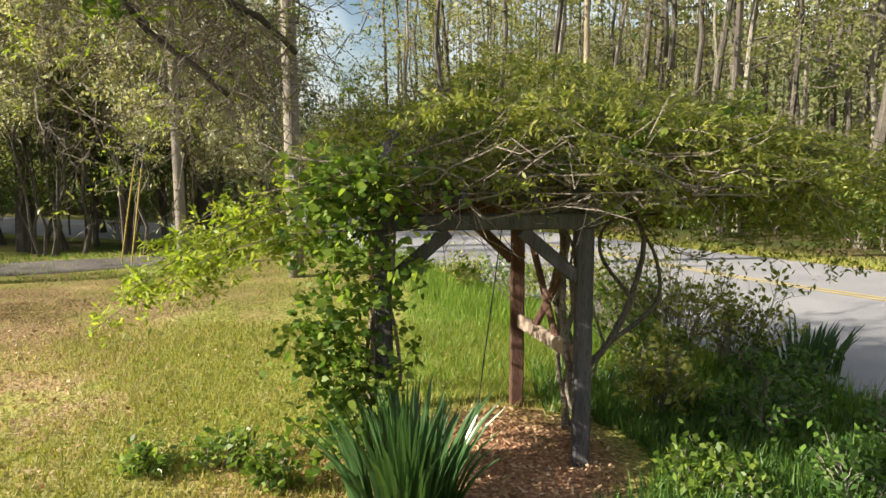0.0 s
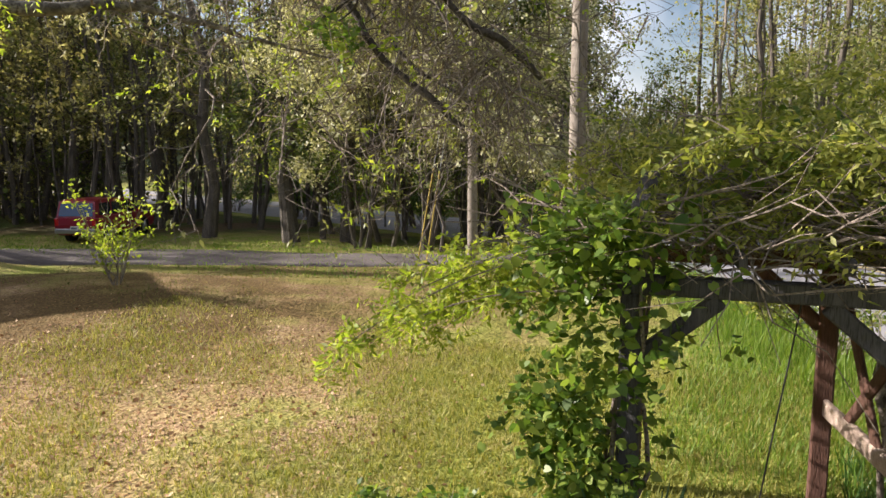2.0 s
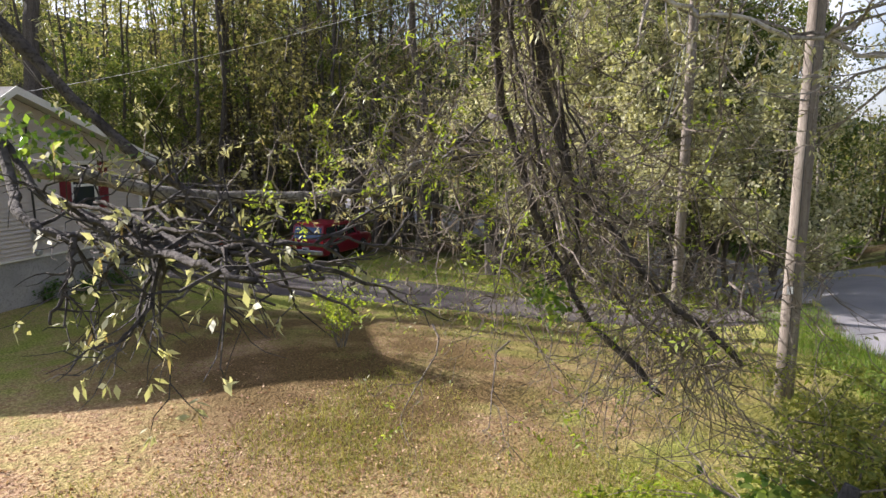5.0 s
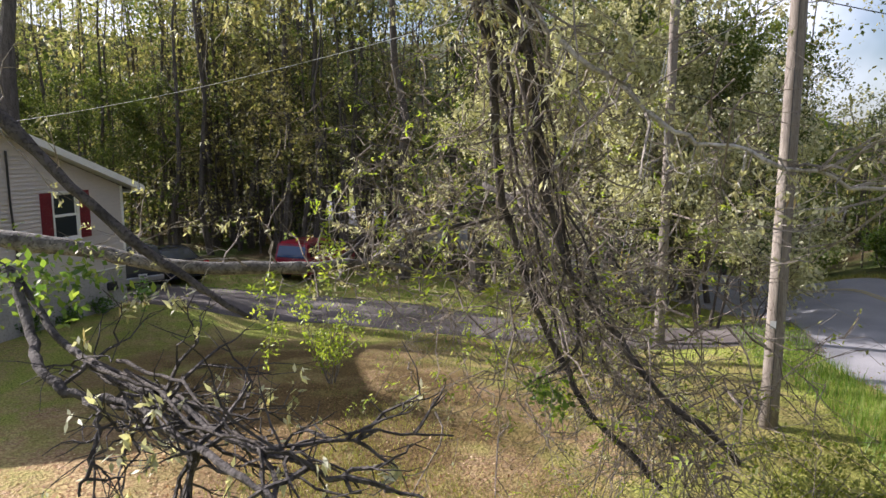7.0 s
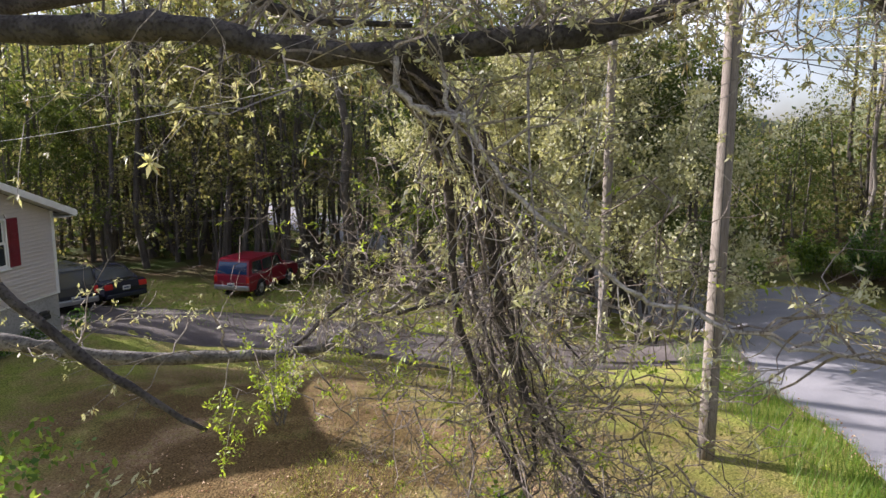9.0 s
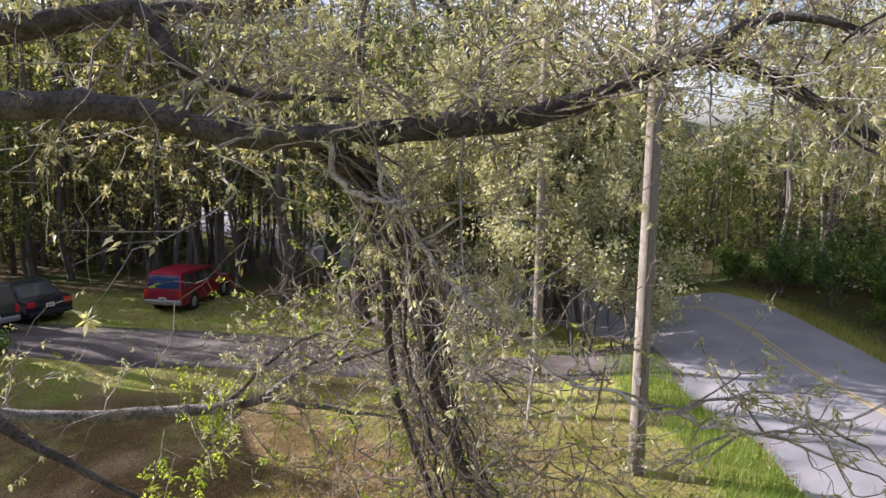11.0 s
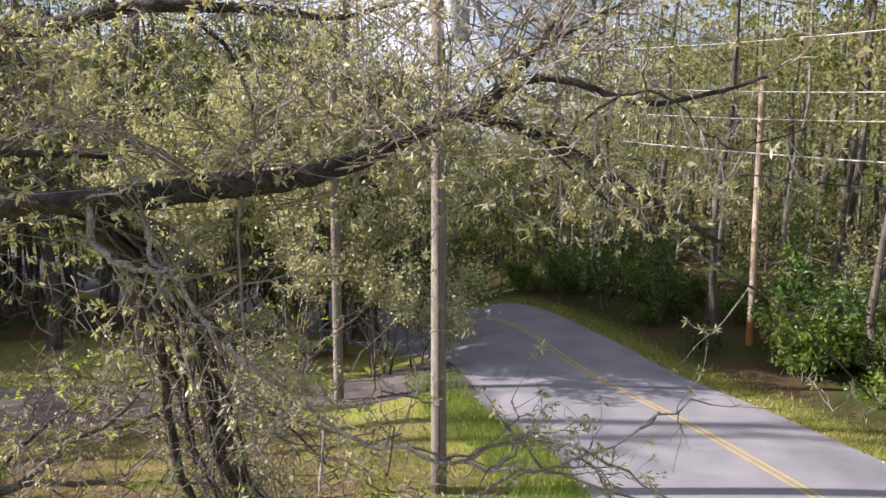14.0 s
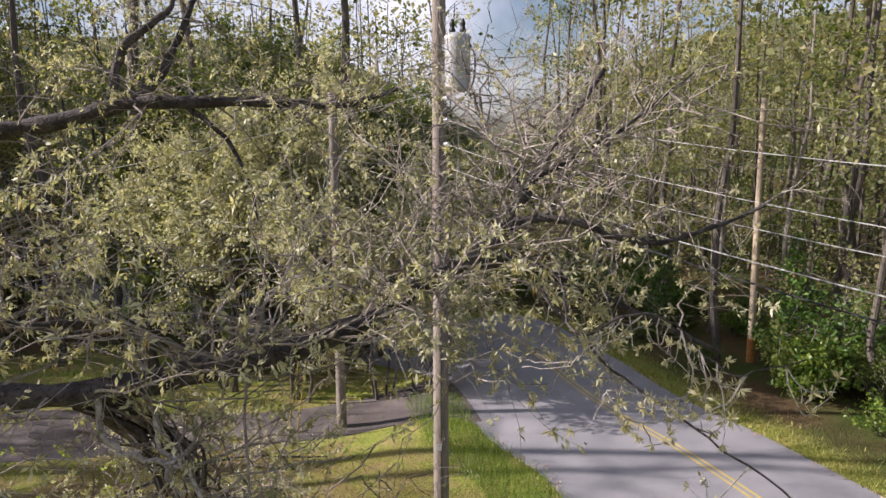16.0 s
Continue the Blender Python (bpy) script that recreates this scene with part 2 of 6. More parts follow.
M_RIM = plain("alloy_rim", (0.42, 0.42, 0.43), 0.35, 0.9)
M_CHROME = plain("bumper_grey", (0.34, 0.34, 0.35), 0.35, 0.6)
M_TAIL = plain("tail_light_red", (0.5, 0.02, 0.02), 0.2, 0, 0.7)
M_PLATE = plain("plate_white", (0.6, 0.6, 0.58), 0.5)
M_BAR = plain("plate_bar_dark", (0.08, 0.09, 0.16), 0.6)
M_BLACK = plain("black_plastic", (0.02, 0.02, 0.02), 0.6)
M_STEEL = material("galvanised_grey_steel", (0.47, 0.49, 0.52), (0.40, 0.42, 0.45), 3, 0.45, 0.35, 0.1, 40, (0.34, 0.35, 0.37))
M_WIRE = plain("aluminium_wire", (0.55, 0.55, 0.54), 0.45, 0.5)
M_CABLE = plain("black_cable", (0.025, 0.025, 0.027), 0.6)
M_GUARD = material("yellow_guy_guard", (0.42, 0.31, 0.05), (0.34, 0.25, 0.05), 4, 0.55, 0, 0.05, 40)
M_METER = material("meter_box_grey", (0.42, 0.42, 0.42), (0.36, 0.36, 0.36), 4, 0.5, 0.2, 0.05, 40)

L_SPRING = leaf_material("spring_yellow_green_leaves", (0.12, 0.15, 0.045), (0.22, 0.235, 0.085), (0.36, 0.355, 0.17), 0.5)
L_WOODS = leaf_material("woodland_green_leaves", (0.06, 0.095, 0.02), (0.095, 0.13, 0.03), (0.175, 0.195, 0.055), 0.5)
L_OAK = leaf_material("young_oak_leaves", (0.27, 0.27, 0.14), (0.42, 0.415, 0.25), (0.59, 0.575, 0.42), 0.36)
L_BRIGHT = leaf_material("bright_lime_leaves", (0.19, 0.28, 0.03), (0.28, 0.36, 0.04), (0.36, 0.40, 0.07), 0.55)
L_VINE = leaf_material("feathery_vine_leaves", (0.11, 0.15, 0.03), (0.25, 0.28, 0.06), (0.45, 0.44, 0.14), 0.5)
L_BROAD = leaf_material("broad_green_vine_leaves", (0.06, 0.12, 0.024), (0.13, 0.21, 0.036), (0.28, 0.35, 0.07), 0.5, 0.4)
L_IRIS = leaf_material("iris_blades", (0.025, 0.065, 0.028), (0.045, 0.10, 0.036), (0.11, 0.18, 0.065), 0.25, 0.28)
L_GRASS = leaf_material("lawn_grass", (0.14, 0.165, 0.024), (0.25, 0.255, 0.048), (0.43, 0.38, 0.135), 0.4, 0.6)
L_TURF = leaf_material("dry_olive_turf", (0.085, 0.098, 0.024), (0.14, 0.14, 0.043), (0.25, 0.21, 0.095), 0.35, 0.7)
L_LUSH = leaf_material("lush_grass", (0.085, 0.165, 0.018), (0.14, 0.235, 0.03), (0.24, 0.32, 0.06), 0.5, 0.5)
L_DRY = leaf_material("dry_leaf_litter", (0.17, 0.08, 0.045), (0.38, 0.22, 0.13), (0.62, 0.46, 0.30), 0.15, 0.8)
L_SHRUB = leaf_material("dark_shrub_leaves", (0.038, 0.090, 0.021), (0.075, 0.150, 0.030), (0.150, 0.255, 0.045), 0.4, 0.45)
L_TUFT = leaf_material("pale_tan_leaf_tufts", (0.38, 0.35, 0.19), (0.52, 0.49, 0.31), (0.64, 0.61, 0.45), 0.4, 0.6)
L_BUD = leaf_material("budding_olive_tan_leaves", (0.17, 0.15, 0.075), (0.26, 0.24, 0.10), (0.38, 0.35, 0.18), 0.45, 0.6)
L_CATKIN = leaf_material("tan_catkins", (0.22, 0.15, 0.07), (0.34, 0.25, 0.12), (0.42, 0.35, 0.18), 0.35, 0.7)


# ---------------------------------------------------------------- mesh tools
class Geo:
    """Gathers vertices and faces for one mesh."""

    def __init__(self):
        self.v, self.f = [], []

    def tube(self, pts, radii, sides=6, cap=True):
        pts = [Vector(p) for p in pts]
        if not hasattr(radii, "__len__"):
            radii = [radii] * len(pts)
        side, base = None, len(self.v)
        for k, p in enumerate(pts):
            way = (pts[min(k + 1, len(pts) - 1)] - pts[max(k - 1, 0)]).normalized()
            if side is None:
                side = way.orthogonal().normalized()
            side = side - way * side.dot(way)
            if side.length < 1e-4:
                side = way.orthogonal()
            side.normalize()
            up = way.cross(side)
            for s in range(sides):
                a = 2 * math.pi * s / sides
                self.v.append(p + (side * math.cos(a) + up * math.sin(a)) * radii[k])
        for k in range(len(pts) - 1):
            for s in range(sides):
                a, b = base + k * sides + s, base + k * sides + (s + 1) % sides
                self.f.append((a, b, b + sides, a + sides))
        if cap:
            self.f.append(tuple(base + s for s in range(sides))[::-1])
            self.f.append(tuple(base + (len(pts) - 1) * sides + s for s in range(sides)))
        return self

    def box(self, lo, hi, m=None, bevel=0.0):
        """A block with its long edges chamfered by bevel."""
        (x0, y0, z0), (x1, y1, z1) = lo, hi
        b = min(bevel, 0.45 * min(x1 - x0, y1 - y0, z1 - z0))
        base = len(self.v)
        if b <= 0:
            vs = [(x, y, z) for z in (z0, z1) for x, y in ((x0, y0), (x1, y0), (x1, y1), (x0, y1))]
            fs = [(0, 3, 2, 1), (4, 5, 6, 7), (0, 1, 5, 4), (1, 2, 6, 5), (2, 3, 7, 6), (3, 0, 4, 7)]
        else:
            ring = lambda z, i: [(x0 + i + b, y0 + i, z), (x1 - i - b, y0 + i, z), (x1 - i, y0 + i + b, z), (x1 - i, y1 - i - b, z),
                                 (x1 - i - b, y1 - i, z), (x0 + i + b, y1 - i, z), (x0 + i, y1 - i - b, z), (x0 + i, y0 + i + b, z)]
            vs = ring(z0, b * 0.5) + ring(z0 + b, 0) + ring(z1 - b, 0) + ring(z1, b * 0.5)
            fs = [tuple(range(8))[::-1], tuple(range(24, 32))]
            fs += [(k * 8 + s, k * 8 + (s + 1) % 8, k * 8 + 8 + (s + 1) % 8, k * 8 + 8 + s) for k in range(3) for s in range(8)]
        self.v += [(m @ Vector(p)) if m else Vector(p) for p in vs]
        self.f += [tuple(base + i for i in f) for f in fs]
        return self

    def prism(self, outline, way):
        """A flat outline pushed along way into a solid."""
        base, n, way = len(self.v), len(outline), Vector(way)
        self.v += [Vector(p) for p in outline] + [Vector(p) + way for p in outline]
        self.f += [tuple(range(base, base + n))[::-1], tuple(range(base + n, base + 2 * n))]
        self.f += [(base + k, base + (k + 1) % n, base + n + (k + 1) % n, base + n + k) for k in range(n)]
        return self

    def mesh(self, name, mat, smooth=False):
        me = bpy.data.meshes.new(name)
        me.from_pydata([tuple(p) for p in self.v], [], self.f)
        me.materials.append(mat)
        if smooth:
            me.shade_smooth()
        me.validate()
        me.update()
        return me


def empty(name, label, category, group="", at=(0, 0, 0), turn=0.0):
    ob = tagged(new(name), label, category, group)
    ob.matrix_world = Matrix.Translation(at) @ Matrix.Rotation(radians(turn), 4, "Z")
    return ob


def part(name, geo, mat, parent, label="", smooth=False, kind=""):
    me = geo.mesh(name, mat, smooth) if isinstance(geo, Geo) else geo
    ob = new(name, me)
    ob.parent = parent
    return tagged(ob, label, kind=kind)


def thing(name, geo, mat, label, category, group="", kind="", smooth=False):
    me = geo.mesh(name, mat, smooth) if isinstance(geo, Geo) else geo
    return tagged(new(name, me), label, category, group, kind)


def array_mesh(name, co, per, mat):
    """A mesh of separate faces, per corners each, from an array of corners."""
    co = np.asarray(co, np.float32).reshape(-1, 3)
    n = len(co) // per
    me = bpy.data.meshes.new(name)
    me.vertices.add(len(co))
    me.vertices.foreach_set("co", co.ravel())
    me.loops.add(len(co))
    me.loops.foreach_set("vertex_index", np.arange(len(co), dtype=np.int32))
    me.polygons.add(n)
    me.polygons.foreach_set("loop_start", np.arange(0, len(co), per, dtype=np.int32))
    me.polygons.foreach_set("loop_total", np.full(n, per, np.int32))
    me.materials.append(mat)
    me.update(calc_edges=True)
    me.validate()
    return me


def unit(a):
    return a / np.maximum(np.linalg.norm(a, axis=-1, keepdims=True), 1e-6)


def leaves(rng, centre, size, slim=0.5, droop=0.0, way=None, jitter=0.35, fold=0.18):
    """Leaf blades, four corners each: stalk end, one side, tip, other side."""
    n = len(centre)
    d = rng.normal(size=(n, 3)) if way is None else way + 0.55 * rng.normal(size=(n, 3))
    d[:, 2] -= droop
    d = unit(d)
    s = unit(np.cross(d, rng.normal(size=(n, 3)) * 0.7 + np.array([0, 0, 1.0])))
    up = np.cross(s, d)
    L = (size * (1 + jitter * rng.uniform(-1, 1, n)))[:, None]
    w = L * slim * 0.5
    mid = centre + d * L * 0.45
    return np.stack([centre, mid + s * w + up * w * fold, centre + d * L, mid - s * w + up * w * fold], 1)


def broad_leaves(rng, centre, size, droop=0.4, jitter=0.35):
    """Heart-shaped leaf blades, eight corners each, folded along the middle."""
    n = len(centre)
    d = rng.normal(size=(n, 3)) * np.array([1, 1, 0.6])
    d[:, 2] -= droop
    d = unit(d)
    s = unit(np.cross(d, rng.normal(size=(n, 3)) * 0.6 + np.array([0, 0, 1.0])))
    up = np.cross(s, d)
    L = (size * (1 + jitter * rng.uniform(-1, 1, n)))[:, None]
    rim = ((0.06, 0.0), (-0.06, 0.22), (0.22, 0.42), (0.58, 0.34), (1.0, 0.0), (0.58, -0.34), (0.22, -0.42), (-0.06, -0.22))
    return np.stack([centre + d * L * a + s * L * b + up * L * 0.22 * abs(b) for a, b in rim], 1)


def compound(rng, centre, way, length, leaflet, pairs=5):
    """Feathery leaves: pairs of narrow leaflets along a stalk."""
    out = []
    way = unit(way)
    side = unit(np.cross(way, rng.normal(size=way.shape) * 0.4 + np.array([0, 0, 1.0])))
    for k in range(pairs):
        f = (k + 0.8) / pairs
        base = centre + way * (length * f)[:, None] - np.array([0, 0, 1.0]) * (length * 0.25 * f * f)[:, None]
        for sgn in (-1, 1):
            out.append(leaves(rng, base, np.full(len(centre), leaflet), 0.36, 0.25, way * 0.6 + side * sgn, 0.3))
    return np.concatenate(out)


def bunch(rng, c, per, radius):
    """Each place repeated, a little scattered round itself."""
    return np.repeat(c, per, 0) + rng.normal(size=(per * len(c), 3)) * radius


def blades(rng, xy, z, height, width, lean=0.35):
    n = len(xy)
    a = rng.uniform(0, 2 * math.pi, n)
    h = height * rng.uniform(0.5, 1.25, n)
    base = np.concatenate([xy, z[:, None]], 1)
    s = np.stack([np.cos(a), np.sin(a), 0 * a], 1) * (width * rng.uniform(0.6, 1.3, n))[:, None]
    tip = base + np.stack([-np.sin(a) * lean * h * rng.uniform(0, 1.6, n), np.cos(a) * lean * h * rng.uniform(0, 1.6, n), h], 1)
    return np.stack([base - s, base + s, tip], 1)


def curve_points(pts, n):
    """A smooth line through the points, as n points."""
    p = np.asarray(pts, float)
    p = np.vstack([2 * p[0] - p[1], p, 2 * p[-1] - p[-2]])
    out = []
    for t in np.linspace(0, len(pts) - 1 - 1e-6, n):
        k, u = int(t), t - int(t)
        a, b, c, d = p[k:k + 4]
        out.append(0.5 * (2 * b + (c - a) * u + (2 * a - 5 * b + 4 * c - d) * u * u + (3 * b - a - 3 * c + d) * u ** 3))
    return np.array(out)


def smooth(a, b, v):
    u = np.clip((v - a) / (b - a), 0, 1)
    return u * u * (3 - 2 * u)


# ---------------------------------------------------------------- plan of the ground
ROAD_L = curve_points([(-60, 44), (-26, 33), (-14, 28.6), (-9.5, 26.9), (-6.6, 25.2), (-4.6, 22.5), (-2.85, 18.9), (-1.05, 16.75), (0.1, 14.5), (2.2, 10.4), (4.6, 5.6),
                       (8.5, -2), (16, -16), (40, -60), (90, -150)], 141)
ROAD_R = curve_points([(-57, 51), (-22, 38.5), (-10.6, 34.4), (-6.2, 33.0), (-3.3, 31.9), (-1.3, 30.0), (0.7, 26.5), (2.5, 23.2), (4.4, 20.7), (6.5, 17.6), (8.9, 14.0), (11.8, 8.9),
                       (15.6, 1.4), (23, -12.6), (47, -56.5), (97, -146)], 141)
DRIVE_N = curve_points([(-44, 2.0), (-33, 6.5), (-25.5, 10.4), (-20.3, 12.3), (-18.4, 13.9), (-16.2, 15.2), (-13.4, 16.2), (-10.4, 17.3), (-7.6, 18.7), (-4.4, 20.0), (-2.8, 19.2)], 60)
DRIVE_F = curve_points([(-46, 7.0), (-35, 11.5), (-29.6, 14.2), (-26.3, 15.9), (-22.8, 17.3), (-19.2, 18.6), (-16.0, 19.4), (-12.2, 19.7), (-9.4, 20.6), (-6.2, 23.4), (-5.0, 23.6)], 60)


def ground_z(x, y):
    """The height of the ground: level by the house and road, a low swell in the lawn, falling to the drive and the woods."""
    x, y = np.asarray(x, float), np.asarray(y, float)
    v = -0.38 * x + 0.925 * y
    brink = 14.5 + 4.5 * smooth(-17, -21, x)
    fall = -(0.5 * smooth(brink, brink + 4.5, v) + 0.4 * smooth(21, 29, v)) * smooth(-3.5, -7.5, x)
    fall = fall + 0.32 * np.exp(-((x + 11.0) ** 2 + (y - 9.6) ** 2) / 9.0)
    far = smooth(60, 140, np.hypot(x, y - 20))
    return fall + 0.025 * np.sin(0.9 * x + 0.4 * y) * np.sin(0.7 * y - 0.3 * x) + far * (3.0 + 2.0 * np.sin(x * 0.012) + 1.5 * np.sin(y * 0.02))


def gz(x, y):
    return float(ground_z(x, y))


def from_road(x, y):
    """How far right (over 0) or left of the road's sides a place lies: left distance, right distance, by the nearest edge points."""
    x, y = np.asarray(x, float).ravel(), np.asarray(y, float).ravel()
    out = []
    for edge, sgn in ((ROAD_L, -1), (ROAD_R, 1)):
        d = np.full(len(x), 1e9)
        s = np.zeros(len(x))
        for k in range(len(edge) - 1):
            a, b = edge[k], edge[k + 1]
            ab = b - a
            t = np.clip(((x - a[0]) * ab[0] + (y - a[1]) * ab[1]) / (ab @ ab), 0, 1)
            px, py = x - a[0] - t * ab[0], y - a[1] - t * ab[1]
            dd = np.hypot(px, py)
            near = dd < d
            d[near] = dd[near]
            s[near] = np.sign(ab[0] * py - ab[1] * px)[near]
        out.append(d * s)
    return out   # towards the left bank each is negative on the left of that edge line as seen from far to near


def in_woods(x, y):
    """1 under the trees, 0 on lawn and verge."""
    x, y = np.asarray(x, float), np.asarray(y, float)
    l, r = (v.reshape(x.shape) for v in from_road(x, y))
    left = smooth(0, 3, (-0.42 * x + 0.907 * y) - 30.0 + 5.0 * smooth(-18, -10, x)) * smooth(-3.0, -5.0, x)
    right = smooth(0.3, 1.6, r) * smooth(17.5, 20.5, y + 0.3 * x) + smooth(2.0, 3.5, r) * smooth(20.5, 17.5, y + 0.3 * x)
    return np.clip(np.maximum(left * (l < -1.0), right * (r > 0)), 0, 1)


# ---------------------------------------------------------------- ground, road, driveway
def graded(lo, hi, fine_lo, fine_hi, step, n):
    mid = np.arange(fine_lo, fine_hi + step / 2, step)
    a = fine_lo - (fine_lo - lo) * (np.linspace(1, 0, n, endpoint=False) ** 2.2)
    b = fine_hi + (hi - fine_hi) * (np.linspace(0, 1, n + 1)[1:] ** 2.2)
    return np.concatenate([a, mid, b])


def build_ground():
    xs, ys = graded(-900, 900, -34, 14, 0.45, 26), graded(-700, 1100, -4, 34, 0.45, 26)
    X, Y = np.meshgrid(xs, ys)
    l, r = (v.reshape(X.shape) for v in from_road(X, Y))
    Z = ground_z(X, Y) - 0.07 * ((l > 0.5) & (r < -0.5))
    me = bpy.data.meshes.new("ground")
    nx, ny = len(xs), len(ys)
    idx = np.arange(nx * ny).reshape(ny, nx)
    faces = np.stack([idx[:-1, :-1], idx[:-1, 1:], idx[1:, 1:], idx[1:, :-1]], -1).reshape(-1, 4)
    me.from_pydata(np.stack([X, Y, Z], -1).reshape(-1, 3).tolist(), [], faces.tolist())
    me.materials.append(M_GROUND)
    me.shade_smooth()
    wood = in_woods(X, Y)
    # dry, thin turf over the open lawn; greener by the arbor, the road and the house's shade
    dry = 0.62 * smooth(7.5, 2.0, np.hypot((X + 7.2) / 1.2, Y - 5.4)) + 0.22 * smooth(10, 0, np.hypot(X + 10, Y - 11))
    dry = (dry + 0.10) * smooth(-2.0, -5.6, X) * smooth(-0.5, -2.5, l)
    mul = smooth(1.35, 0.75, np.hypot((X - 0.45) / 0.95, (Y - 5.2) / 1.2)) + smooth(1.1, 0.4, np.hypot((X + 1.0) / 1.2, Y - 5.0)) * 0.8
    # last mask: brown ground with painted shade, before the house and by the drive
    for key, val in (("litter", wood), ("dry", dry), ("mulch", np.clip(mul, 0, 1)), ("shaded_soil", np.maximum(smooth(5.8, 2.2, np.hypot((X + 10.8) / 1.55, Y - 9.6)) * 0.95, 0.6 * smooth(6.5, 3.5, np.hypot((X + 8.5) / 1.5, Y - 13.0))))):
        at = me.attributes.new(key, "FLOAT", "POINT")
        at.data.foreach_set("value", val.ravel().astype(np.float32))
    me.update()
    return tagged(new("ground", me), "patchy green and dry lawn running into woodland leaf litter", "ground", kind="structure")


build_ground()


def strip(a, b, lift, crown, cols=7):
    """A ribbon between two lines, with thickness at its sides."""
    g = Geo()
    rows = []
    for p, q in zip(a, b):
        row = []
        for k in range(cols):
            f = k / (cols - 1)
            x, y = p * (1 - f) + q * f
            row.append((x, y, gz(x, y) + lift + crown * 4 * f * (1 - f)))
        rows.append([(row[0][0], row[0][1], row[0][2] - 0.12)] + row + [(row[-1][0], row[-1][1], row[-1][2] - 0.12)])
    g.v = [Vector(p) for row in rows for p in row]
    w = cols + 2
    g.f = [(k * w + s, k * w + s + 1, (k + 1) * w + s + 1, (k + 1) * w + s) for k in range(len(rows) - 1) for s in range(w - 1)]
    for f in range(len(g.f)):
        g.f[f] = g.f[f][::-1]
    return g


road = thing("road", strip(ROAD_L, ROAD_R, 0.02, 0.05, 9), M_ASPHALT, "grey worn asphalt country road with shadows", "road", kind="structure")


def paint_line(f0, f1):
    a, b = [], []
    for p, q in zip(ROAD_L, ROAD_R):
        a.append(p * (1 - f0) + q * f0)
        b.append(p * (1 - f1) + q * f1)
    g = Geo()
    for k, (p, q) in enumerate(zip(a, b)):
        for v, f in ((p, f0), (q, f1)):
            g.v.append(Vector((v[0], v[1], gz(*v) + 0.05 * 4 * f * (1 - f) + 0.026)))
    g.f = [(2 * k, 2 * k + 2, 2 * k + 3, 2 * k + 1) for k in range(len(a) - 1)]
    return g


CENTRE = 0.60
for off in (-0.018, 0.009):
    part("yellow_line", paint_line(CENTRE + off, CENTRE + off + 0.011), M_YELLOW, road, "faded yellow centre line")
drive = thing("driveway", strip(DRIVE_N, DRIVE_F, 0.012, 0.03, 7), M_GRAVEL, "brownish grey gravel driveway curving from the road", "driveway", kind="structure", smooth=True)


